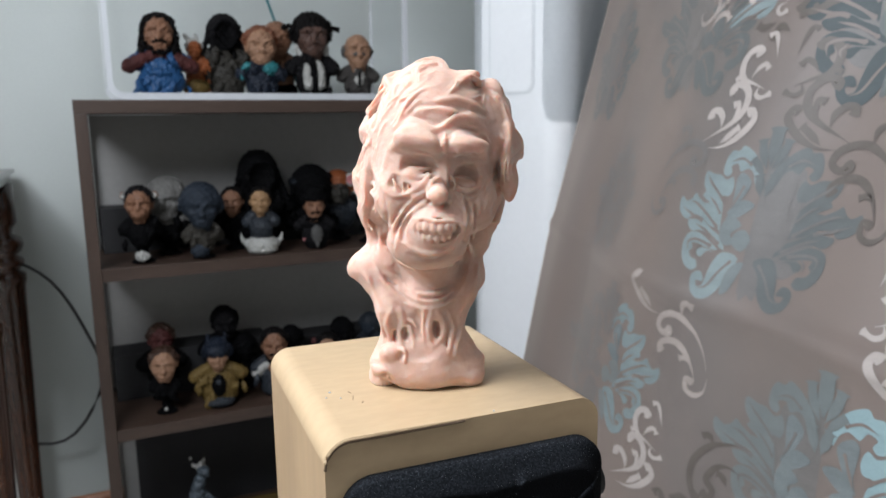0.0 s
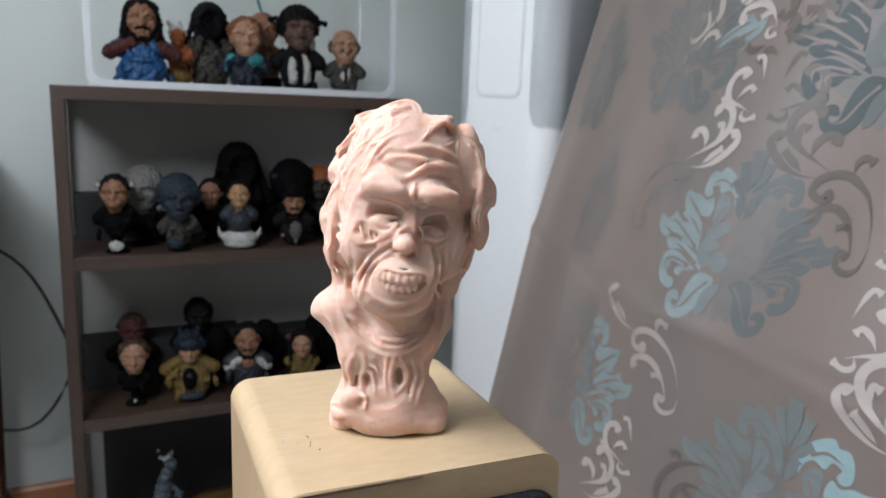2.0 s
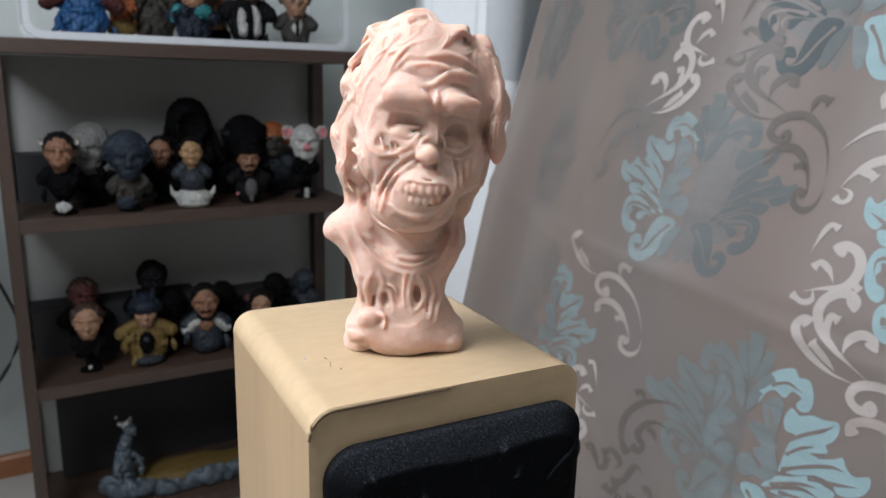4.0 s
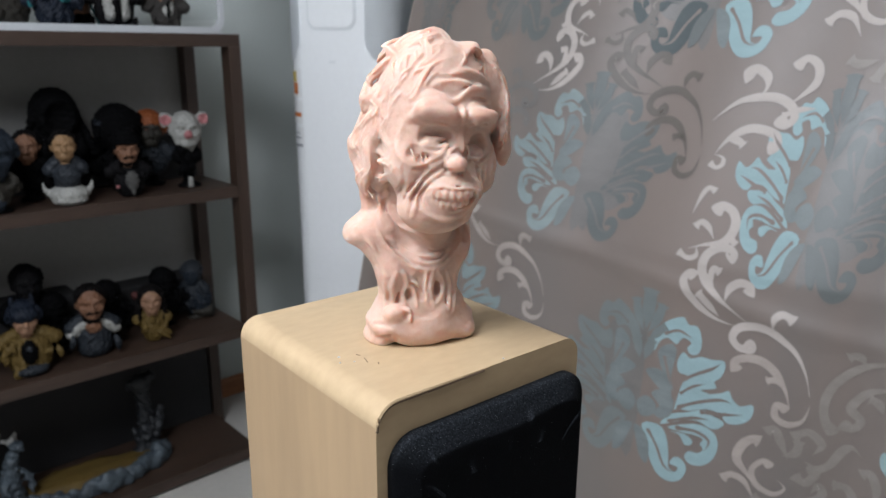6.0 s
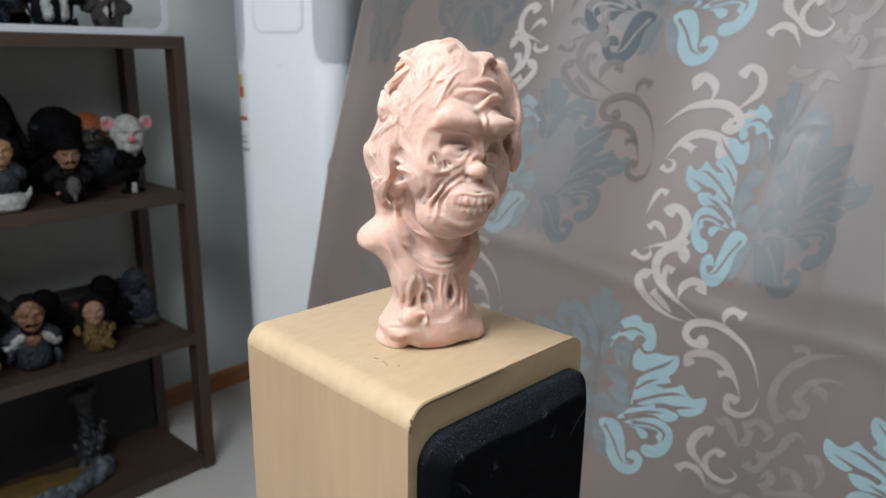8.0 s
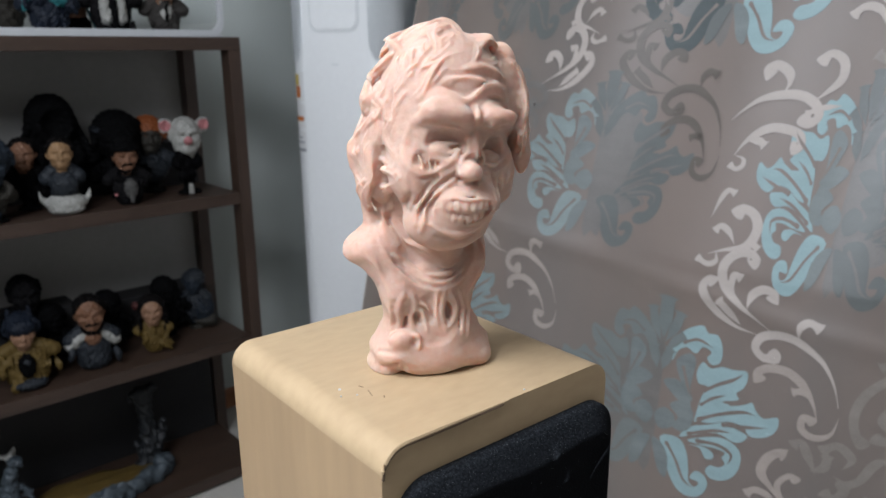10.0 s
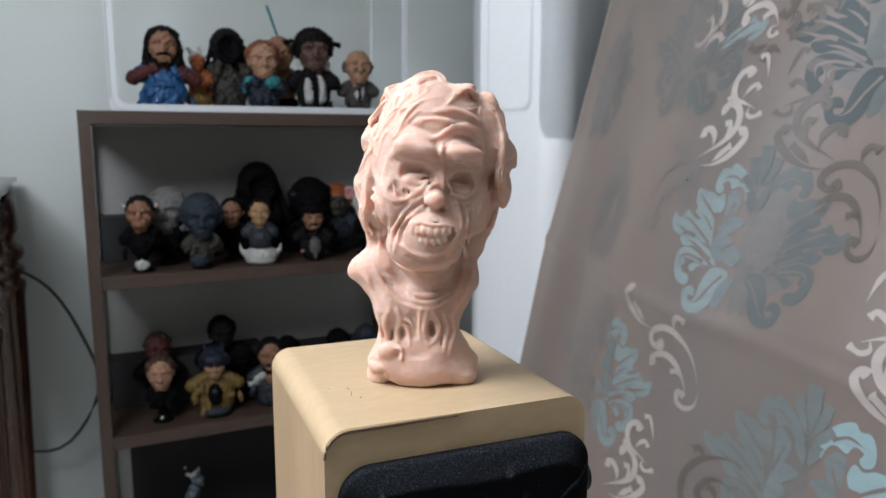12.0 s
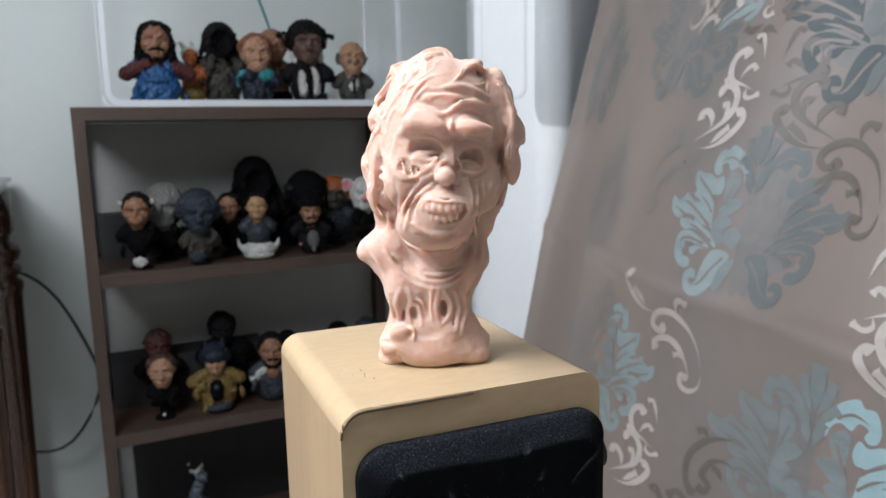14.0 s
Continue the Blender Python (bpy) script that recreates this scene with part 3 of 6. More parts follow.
lump(1, 6, -24.1, 2.4, 66.0, 10.2, 9.9, 16.2, 40.3)
lump(1, 6, -16.4, 6.3, 48.1, 10.6, 12.9, 18.3, 13.6)
lump(1, 6, 35.0, -6.9, 71.2, 7.9, 6.3, 14.7, 8.7)
lump(1, 6, 29.1, 1.2, 58.2, 8.6, 12.4, 14.1, -31.0)
lump(1, 6, 20.4, 3.9, 42.1, 9.3, 9.8, 18.2, -15.8)
lump(1, 8, 2.1, -0.2, 49.0, 22.1, 15.1, 20.1, 0.3)
lump(1, 8, 0.1, -0.4, 26.9, 22.9, 16.7, 24.3, 0.4)
lump(1, 8, 5.6, -3.0, 13.0, 36.9, 25.4, 10.3, 0.1)
lump(1, 8, 3.9, -0.2, 20.4, 31.1, 23.4, 16.7, 5.3)
lump(1, 5, -18.2, 9.2, 13.2, 12.7, 12.6, 9.3, -0.1)
lump(1, 5, 30.0, 3.3, 5.3, 12.2, 16.5, 9.2, 0.1)
lump(1, 5, 5.7, 15.4, 8.1, 23.0, 9.7, 8.8, 2.9)
lump(1, 5, -23.0, -4.5, 1.9, 10.1, 16.6, 8.1, -0.1)
lump(1, 5, 15.1, 41.9, 153.0, 26.2, 9.9, 5.6, -4.2)
lump(1, 3, 11.9, 46.4, 124.8, 6.0, 5.4, 6.0, -0.0)
lump(1, 6, 44.9, -3.8, 119.0, 6.9, 11.9, 20.6, 6.4)
lump(1, 8, 44.0, -6.0, 144.0, 12.0, 16.0, 36.0, 0.0)
lump(1, 8, 42.0, 8.0, 162.0, 11.0, 13.0, 26.0, -12.0)
lump(1, 8, -26.0, -8.0, 109.0, 7.0, 9.0, 24.0, 0.0)
lump(1, 8, -14.0, -4.0, 76.0, 14.0, 12.0, 16.0, 0.0)
lump(1, 8, 38.0, -8.0, 104.0, 10.0, 12.0, 22.0, 10.0)
lump(1, 6, -28.0, -6.0, 130.0, 6.0, 8.0, 22.0, 0.0)
# hair over the brow and crown
lock(5.2, 4, 21.8, 25.4, 187.1, 12.2, 33.6, 181.4, 2.1, 35.7, 176, -6.8, 33.8, 169.6, -12.4, 31.8, 161.5)
lock(4.2, 3, 18.1, 22.3, 190.6, 8.2, 29.3, 186.7, -2.1, 31, 180.8, -9.5, 30.1, 173.8, -14.6, 27.8, 166.6)
lock(3.2, 3, 21.7, 20.5, 191, 21.8, 30.1, 183.9, 18.7, 36.2, 177.7, 12, 39.4, 173.5, 3.5, 39.7, 170)
lock(2.8, 2, 23.6, 24.4, 189.1, 27.5, 15.4, 192, 28.8, 24.9, 188.6, 24.6, 30.4, 182.2)
lock(2.8, 2, 30.7, 19.4, 191.7, 34.4, 20.3, 190.4, 37.8, 13.5, 183.1, 31, 27, 179.8, 23.3, 32.3, 180.9)
lock(2.4, 2, 26.8, 26.1, 185.9, 31.4, 21.3, 184.8, 33.4, 22.5, 181.3)
lock(4, 3, -3.1, 13.7, 193.5, 4.7, 9.9, 197.6, 13.2, 12.3, 197.4, 20.2, 19.4, 191.4)
lock(3.6, 3, 10, 16.3, 196.5, 4.1, 21.6, 191.7, -0.3, 28.3, 185.3, -2.8, 32.2, 179.2)
lock(3, 2, 13.6, 16.9, 194.6, 8.3, 25.4, 190.4, 4.1, 30.6, 185.3)
lock(3.4, 3, 6.4, 18.6, 195.3, -1.3, 18.1, 192.4, -7.8, 17.7, 187.2, -11.6, 22.6, 180.3)
lock(4.4, 3, 1.9, 6.7, 197.1, -8.8, 5, 191.6, -15.8, 6.8, 184.6, -23.2, 3.9, 174, -26.8, 3.9, 168.3)
lock(4, 3, -4.2, 15.1, 191.9, -9.7, 18, 185.1, -12.7, 23.2, 177.7, -15.9, 23.8, 170.1, -20.1, 18.1, 163)
lock(3.2, 2, -8.2, 22.2, 184.6, -11.6, 26.5, 176.6, -16.9, 24.1, 168, -22, 15.6, 159.1)
lock(3, 2, -13.1, 30.2, 167.6, -16.4, 28.5, 161.1, -20.6, 22.3, 154.8, -23.1, 17.3, 147.5)
# hair at the temples
lock(4.4, 3, -27.7, 3.4, 167.5, -30.3, 4.6, 160.9, -26.7, 7.8, 154.7, -25.8, 13.3, 149.2, -30.8, 0.3, 140.5)
lock(4.4, 3, -26.1, 12.9, 149.1, -32.1, -3.5, 138.9, -36.7, -7.1, 129.9, -33.2, -1.6, 122.7, -30.8, 10.7, 118.5)
lock(4.2, 3, -30.4, 10.9, 121.5, -31.1, 9.7, 115.6, -31.9, 1.8, 106.8, -28.5, -0.6, 100.1, -25.4, -0.2, 97.2)
lock(3.2, 2, -20.5, 19, 161.8, -23.8, 14.6, 153.2, -26.2, 14.4, 144.8, -27.9, 14.1, 137.5, -28.1, 13, 129.8)
lock(2.8, 2, -19.2, 24.8, 158, -21.5, 21.6, 149.6, -22.5, 19.8, 141.1, -21, 28.8, 133.5, -21.7, 32.9, 124.9)
lock(2.8, 2, -28.5, 10.6, 124, -22.5, 30.8, 119.8, -24.4, 1.7, 108.3, -25.5, 1.1, 100.6)
lock(3.4, 3, 37, 14.8, 182.2, 42.3, 17.8, 179.4, 43.4, 20.3, 171.2, 44.4, 21.3, 163.7, 47.4, 19.2, 156.8)
lock(3.4, 3, 44.3, 16.8, 181.3, 49, 16.5, 176.4, 51.2, 17.8, 168.6, 49, 18.8, 160.6, 53.4, 21.2, 153.9)
lock(3.2, 3, 51.7, 15.4, 175.6, 54.6, 19.1, 167, 54.4, 22.5, 159, 52.1, 18.6, 152.1)
lock(2.4, 2, 39.9, 19.5, 177.6, 40.5, 23.4, 170, 42.4, 23.5, 164.3)
lock(4.8, 3, 54.1, 20.1, 163.9, 61.4, 3.5, 153.6, 59.5, 7.2, 144.8, 53.9, 21.8, 137.7, 54.8, 14.7, 128.1)
lock(4.4, 3, 54.5, 19.5, 133, 52.1, 1.1, 120.3, 49.9, 0.9, 109.9, 48.7, -0, 103, 43.2, 1.7, 99.2)
lock(3, 2, 54, 23.4, 152.6, 52.9, 19.4, 142.7, 50.1, 9.3, 132.3, 43.4, 30, 123.5, 40.2, 32.7, 113.9)
lock(2.6, 2, 43.6, 28.5, 126.6, 41.5, 32.5, 117.6, 39.1, 32.2, 109.4, 36.7, 29.4, 103.5)
lump(-1, 2, 46.3, 29.6, 113, 1.8, 3, 5, -20)
lump(1, 5, 45.2, 17.8, 157.6, 6, 5, 18, 0)
lump(1, 5, 41.2, 13.6, 137.2, 5, 5, 18, 0)
# hair beside his right cheek
lock(4.2, 3, 8, -4.2, 199, -0.6, -8.1, 195.4, -16.4, 4.7, 189, -16.9, -4.5, 181, -19.8, -3.5, 171.3)
lock(3.6, 3, 1.8, 22.7, 190.3, -8.1, 22.2, 184.3, -15.3, 17.3, 178.3, -20.3, 11.7, 169.8, -25.4, 9.5, 161.3)
lock(3.6, 3, -18.7, -5, 176.3, -23.2, 3.3, 168.7, -24.4, 10.6, 161.3, -22.9, 15.8, 152.9, -23.9, 15.8, 143.2)
lock(3.2, 3, -8.3, 24, 183.2, -14.6, 23.7, 174.7, -19.2, 19.4, 167, -21.4, 17.7, 158.7, -21.6, 20.4, 149.9)
lock(3, 2, 8.1, 19.7, 194, 0.7, 25.2, 188.6, -3.6, 29.7, 182.2, -7.5, 30.3, 177.7)
lock(3.6, 3, -26.2, -5.9, 169.2, -31.5, -0.2, 161, -29.3, -4.3, 151.2, -32, -3.4, 141.5, -34.9, -5.6, 132.5)
lock(2.4, 2, -29.8, 0.9, 163, -29.2, 7.3, 160.7, -28.7, 3.1, 154.4, -29.4, -2.7, 155.8)
lock(2.8, 2, -25.8, 3.2, 165.3, -27.4, 8.7, 157.6, -28.6, 7.1, 148.5, -30.4, 5.8, 139.1, -31.9, 3.7, 130.1)
lock(4, 3, -32.3, -5.9, 140.3, -37.1, -7.2, 129.7, -34.5, -5.2, 120.4, -32.7, 1.1, 112.8, -31.2, -1.1, 105)
lock(3.2, 2, -26.4, 14.3, 145.2, -29.1, 12.4, 136.3, -31, 9.8, 126.6, -31.8, 8.1, 117.6)
lock(2.8, 2, -32, 8, 119.8, -24.2, 1.8, 114, -19, 3.3, 106.3, -20.3, 2.5, 97.9)
lock(3.4, 2, -32.9, 1, 110.6, -30.6, -1.4, 101.8, -27.6, -1.2, 94.9, -24.1, 0.1, 90.4)
lock(3, 2, -21.8, 18.6, 154.6, -23, 17.8, 145.5, -24.6, 14.7, 137, -22.2, 13.6, 127, -17.7, 6.7, 116.8)
lump(-1, 2.5, -28, 13.6, 124.8, 2.6, 2.0, 10, 8)
lump(-1, 2.5, -26.9, 2.7, 102.5, 2.2, 1.8, 5, 20)
fold(-1, 1.5, 1.8, -21, 21.7, 165.6, -22.8, 20.7, 157.8, -22.9, 22.8, 151.7)
fold(-1, 1.2, 1.5, -1.1, 30.4, 186, -6.8, 30.9, 181.3, -11.5, 31.4, 174.4)
# forehead
fold(1, 2.5, 1.9, 2.6, 40.7, 170.1, 9.8, 41.1, 172.2, 17.5, 41, 170.9, 25.4, 39.3, 168, 33.6, 34.3, 166.1, 39.9, 27.5, 164.2)
fold(1, 2.5, 2, -3, 39.9, 166.2, 3.4, 42.9, 163.4, 10.4, 45.3, 160.1, 13.8, 44.5, 161, 19.2, 42.4, 165, 26.3, 39.3, 166.5, 34.2, 34.5, 163.6, 41.3, 27.1, 158.1)
fold(1, 2.5, 1.7, 12.9, 39.8, 175.2, 22.5, 36.8, 176.7, 32.2, 32, 174, 39.5, 25.7, 169.9)
fold(1, 2.5, 1.5, -10.7, 36.5, 161.3, -5.6, 39.4, 163.5, 1.2, 42.7, 162.5, 7.9, 46.1, 159.3)
fold(1, 2, 1.4, 24.3, 41.1, 163.4, 32.1, 37.1, 160.8, 39, 30.8, 156.2, 42.8, 25.3, 150.9)
fold(-1, 1.5, 1.1, 0.2, 41.5, 167.6, 8, 44, 165, 13.7, 44.2, 164.3, 20.8, 41.9, 168, 29.4, 37.1, 170.1)
fold(-1, 1.5, 1.3, -6, 40.3, 162.7, 4.1, 45.5, 160.4, 10.9, 49.6, 157.3, 17.1, 49.1, 157.3, 25.5, 42.1, 160.9, 36, 34.9, 159)
fold(-1, 1.5, 1.2, 4.4, 40.4, 174.1, 14.5, 41.2, 173.6, 24.1, 39.1, 172.3, 35.9, 32.2, 168.5)
fold(-1, 1.5, 1.3, 12.8, 47.9, 158.5, 13.8, 52.1, 152, 15.8, 47.1, 146.2)
fold(-1, 1.2, 1, 7.8, 48.6, 157.9, 10.7, 52, 152.7, 12.6, 48.1, 147.5)
fold(-1, 1.2, 1, 20.3, 47.4, 157.7, 18.1, 52.1, 152.7, 17, 48, 147.4)
fold(1, 1.5, 1.2, 16.5, 47.1, 158, 15.7, 51.6, 152.7, 16.4, 47, 147.1)
# brows
fold(1, 4, 3.6, -11.7, 36, 150.1, -7.2, 44.7, 154.7, -1.1, 46.5, 155.6, 5.5, 49.2, 154, 11.5, 46.9, 149.7)
lump(1, 5, -0.4, 44.8, 156.5, 10, 4, 5, -5)
fold(1, 2, 1.5, -10.5, 38.2, 157.5, -3.7, 42, 159.8, 3.6, 46, 158.5, 9.6, 50.9, 154.4)
fold(1, 1.5, 1.6, -9.9, 40.3, 148.9, -3.6, 44.5, 148.6, 3.9, 46.2, 146.5, 10.8, 46.4, 143)
fold(1, 2.5, 1.6, -14.1, 34.5, 150, -16.2, 33.1, 143.6, -18, 32.7, 136.3)
fold(1, 3, 3.4, 18.8, 48.2, 150.2, 24.1, 49.6, 152.2, 29.6, 48.5, 151.8, 36.1, 44.6, 150.3, 40.4, 25.7, 142)
fold(1, 1.5, 1.6, 21.5, 45.3, 145.6, 27.1, 45.7, 147.4, 34, 38.5, 146.4, 39.1, 31.4, 143.4)
lump(1, 1.5, 23.8, 49.9, 149.3, 2.6, 2.2, 2.4, 0)
lump(1, 1.5, 34.6, 46.6, 148.7, 2.8, 2.2, 2.4, 0)
fold(1, 2, 1.8, 41.8, 25.4, 142.5, 44.3, 14, 135.3, 41.3, 31, 129, 38.5, 34.4, 123.6)
# eyes
lump(-1, 1.6, 0.4, 46.3, 139.1, 11.8, 9.5, 8, -10)
lump(-1, 1.6, -12.5, 42, 131.7, 4.4, 4.4, 4.2, 20)
lump(-1, 1.4, -6.6, 44, 128.3, 4.4, 4.4, 2.8, 0)
lump(-1, 1.6, 30, 41.2, 133.8, 9.6, 9.5, 7, -2)
lump(-1, 1.2, 0.6, 45.6, 142.2, 8.5, 6, 3.6, -12)
lump(1, 1, -1.9, 38.9, 134.7, 6.8, 4.6, 4.2, -8)
lump(-1, 1.2, 29.6, 40.9, 137.1, 7, 6, 3, 0)
lump(1, 1, 27, 35.4, 129.4, 7.4, 4.2, 3.4, 0)
fold(1, 1.6, 1.2, -7.1, 36.7, 135.9, -3, 38.7, 138.6, 2.4, 40.4, 138.4, 7.3, 41.2, 138.4)
fold(1, 1.4, 1, -9.8, 38.7, 132.8, -4.3, 40.8, 131.8, 2.4, 42.8, 133.5, 7.1, 43.5, 136)
fold(1, 1.6, 1.1, 20.5, 39.4, 132.4, 25, 37.4, 133.1, 30.7, 33.3, 132, 34, 30.9, 131.8)
fold(1, 1.2, 1.3, 21.3, 43.2, 128, 27.1, 40.1, 125.4, 33.2, 36.8, 125.6, 37.3, 34.4, 128.8)
fold(1, 1.2, 1.2, 22.6, 42.2, 123.4, 29.3, 38.5, 121.3, 36, 35.9, 123.5)
fold(1, 1.2, 1.2, 23.9, 41.4, 119.4, 30.6, 37.6, 116.9, 36, 35.9, 119.3)
fold(-1, 1, 0.9, 22.2, 43.3, 125.3, 29.5, 39.2, 123.2, 36.9, 35.9, 125.7)
fold(1, 1.8, 1.1, -17.6, 38.4, 127.3, -13.4, 41.3, 123.5, -6.5, 42.4, 123.9, 1.9, 44.5, 128.7, 8.2, 45.6, 135.9)
fold(1, 0.8, 1.1, -13.1, 39.1, 133.7, -11.6, 40.9, 129.4, -9.6, 42, 123.9)
fold(1, 0.8, 1, -8, 41.4, 130.1, -7.2, 41.9, 127, -7.1, 41.9, 123.9)
fold(1, 0.8, 0.9, -4.8, 42.1, 129.6, -4.3, 42.2, 127.1, -3.1, 42.3, 125.3)
fold(1, 2.5, 1.3, -18.7, 32.5, 136.4, -19.4, 34.9, 130.8, -17.6, 38.7, 126.1)
fold(-1, 1.2, 1.2, -11.7, 42.7, 121.3, -4.1, 43.4, 121.9, 2.9, 45.5, 126.4)
# nose
fold(1, 2, 2, 16.3, 45.2, 143.9, 16, 45.1, 138.3, 14.9, 45.1, 132.6)
lump(1, 1.4, 12.5, 51.2, 124.5, 5.2, 3.6, 4.8, 0)
lump(1, 1, 7.9, 49.2, 123.9, 2.4, 2.6, 2.8, 0)
lump(1, 1, 18.4, 43.1, 120.9, 2.4, 2.6, 2.8, 0)
fold(-1, 0.8, 1.1, 6.4, 49, 126.2, 7.8, 47.5, 130, 11.8, 47.7, 131.3, 16.5, 46.6, 129.8, 19.1, 44.7, 124.8)
fold(1, 0.8, 1.1, 7.1, 48.1, 128.8, 10, 46.6, 132.5, 14.5, 46.2, 134.5)
fold(1, 0.8, 1.3, 17.2, 46.5, 138.8, 16.8, 46.4, 134.4, 17.3, 46.2, 130.8)
fold(1, 0.8, 1.1, 19, 45.3, 135, 21.6, 44.2, 129.8, 20.9, 43.6, 124)
lump(-1, 0.6, 19.4, 45.3, 129.9, 1.3, 3, 2.2, 0)
lump(-1, 0.8, 6.9, 47.1, 120.3, 1.9, 3.4, 1.6, 20)
lump(-1, 0.8, 16.3, 46.8, 118.1, 1.9, 3.4, 1.5, 0)
fold(-1, 0.8, 1, 4.9, 46.2, 125.9, 4.4, 45, 121.9, 6.5, 46, 118.4)
fold(-1, 0.8, 0.9, 20.2, 43.9, 124.7, 21.2, 43.3, 120.3, 19.4, 45.7, 117.6)
# mouth and teeth
fold(-1, 1.2, 1, 0.1, 44.3, 115.7, 4.6, 46, 117.2, 8.4, 47.7, 116.7)
lump(-1, 0.8, 9.1, 52.2, 103.8, 18, 7.5, 8.2, -3)
fold(1, 1, 1.3, -4, 42.4, 109.3, 2.3, 48, 111.5, 10.2, 51.8, 110.3, 18.2, 51.4, 110.1, 24.2, 49.2, 108.8)
lump(1, 0.3, -0.7, 43.4, 106.8, 2.006, 2.8, 3.7, 0)
lump(1, 0.3, 2.2, 46.3, 106.8, 2.36, 2.8, 3.7, 0)
lump(1, 0.3, 5.4, 48.5, 106.8, 2.596, 2.8, 3.7, 0)
lump(1, 0.3, 9.2, 49.8, 106.4, 2.832, 2.8, 3.7, 0)
lump(1, 0.3, 13.2, 50.4, 106.3, 2.7139999999999995, 2.8, 3.7, 0)
lump(1, 0.3, 17.1, 50, 106.5, 2.4779999999999998, 2.8, 3.7, 0)
lump(1, 0.3, 20.4, 49, 106.7, 2.006, 2.8, 3.7, 0)
lump(1, 0.3, -1.9, 42, 101.1, 1.888, 2.8, 3.6, 0)
lump(1, 0.3, 1.1, 44.1, 101, 2.124, 2.8, 3.6, 0)
lump(1, 0.3, 4.2, 45.7, 100.7, 2.3009999999999997, 2.8, 3.6, 0)
lump(1, 0.3, 7.6, 47, 100.5, 2.4779999999999998, 2.8, 3.6, 0)
lump(1, 0.3, 11.3, 48, 100.8, 2.4779999999999998, 2.8, 3.6, 0)
lump(1, 0.3, 14.9, 48.6, 101.4, 2.36, 2.8, 3.6, 0)
lump(1, 0.3, 18.2, 48.6, 102.4, 2.006, 2.8, 3.6, 0)
fold(1, 1.5, 1.9, -7.6, 42.1, 96.8, -2, 44.2, 93.2, 6.2, 44.7, 90.6, 14.5, 44.6, 92.1, 20.9, 46.3, 97.2, 23.6, 49.3, 102.6)
fold(-1, 1.5, 1.3, -5.5, 43, 90.1, 2, 43.7, 87.1, 10.1, 43.5, 86.5, 18.4, 42.9, 89.9)
fold(1, 1, 1.3, -4.5, 42.2, 109, -5.8, 41.3, 105, -5.3, 42.8, 100.1, -3.2, 44.1, 96.4)
fold(1, 1, 1.2, 24.3, 49.4, 108.8, 25.5, 48.7, 105, 24.3, 47.5, 100.4)
# cheeks
fold(1, 1.5, 2.3, 3.7, 44.7, 125.2, -4, 42.3, 120, -10, 39.5, 111.5, -12.7, 35.7, 103, -14.4, 36.5, 96)
fold(1, 1.5, 2.2, 4.9, 44.3, 120, -2.1, 42.4, 115.1, -7.7, 39.1, 106.8, -10.1, 40.2, 98.4, -12.2, 38.4, 92.4)
fold(1, 1.2, 1.5, -0.1, 43.8, 124.6, -7.9, 42, 118.8, -12.6, 38.9, 111.4, -15.4, 32.1, 103.9)
fold(-1, 1.2, 1.3, 1.6, 44.3, 121.2, -6.6, 41.6, 113.4, -11.2, 37.7, 104.6, -12.9, 38.9, 98.3)
fold(-1, 1.2, 1.4, -2.6, 43.7, 113.2, -7.3, 40.6, 105.6, -8.6, 42.1, 98.7)
fold(-1, 1.2, 1.2, -3.4, 43.5, 121.9, -9.9, 41.7, 115.3, -14.3, 35.9, 106.8)
fold(1, 1.3, 1.6, 24.6, 41.4, 123.9, 27.1, 40, 115.9, 26.9, 47.6, 107.3, 23.8, 45.6, 98.2, 19.7, 42.1, 91.1)
fold(1, 1.3, 1.5, 29.9, 38.2, 121.6, 31.9, 37.1, 112.9, 30.4, 42.4, 105.2, 28.3, 34.9, 94.3)
fold(-1, 1.2, 1.3, 27.6, 40.1, 121.6, 29.9, 39.6, 113.4, 29.1, 46.1, 105.7, 26.4, 41.7, 96.4)
fold(1, 1.2, 1.4, 35.9, 36, 121.2, 35.3, 35.4, 112.1, 33.5, 32.7, 103.2, 34.5, 2.8, 91.7)
fold(-1, 1.2, 1.1, 33.5, 37.2, 117.4, 34.2, 36.2, 110.1, 32.5, 34.4, 102.5)
fold(1, 1.5, 1.7, -25.5, 8.6, 129, -21.9, 35, 121.4, -22, 3.2, 106.1, -23.4, 1.9, 95.4, -21.8, 5.1, 85.1, -16.3, 8.3, 77.8)
fold(-1, 1.5, 1.4, -18.4, 40.2, 121.8, -17.5, 36.1, 110.1, -19.8, 4.4, 94.9, -17.7, 7, 85.5)
fold(1, 1.5, 1.4, -18.9, 5.3, 87.2, -12, 8.6, 80, -1.6, 14.8, 76.1, 8.6, 17.5, 75.4, 18.9, 14, 76.9, 25.3, 35.1, 87.8)
# throat and chest
fold(1, 2, 1.3, -26.8, 2.1, 86.8, -26, 8.8, 78.8, -22.7, 11.4, 70, -15.9, 14.1, 61.9, -6.2, 16.6, 54.5, 3.4, 19.2, 51.8)
fold(1, 2, 1.3, 34.7, 0, 85.4, 33.3, -0.5, 74.3, 29.7, 10.5, 65.8, 23.2, 12.3, 57.1, 13.7, 16.6, 52.3, 4, 19.3, 51.5)
fold(1, 2, 1.1, -19.1, 8.2, 78.5, -12.4, 9.3, 67.9, -2.6, 14.9, 61.1, 8.3, 16.4, 59.1, 19.8, 9.5, 61.5, 28.2, 2.1, 70.5)
fold(1, 2, 1.1, -17.2, 10.1, 70.3, -8.9, 13, 60.8, 1.4, 17.8, 56.8, 11.7, 16.5, 56.2, 22.6, 10.1, 60.9)
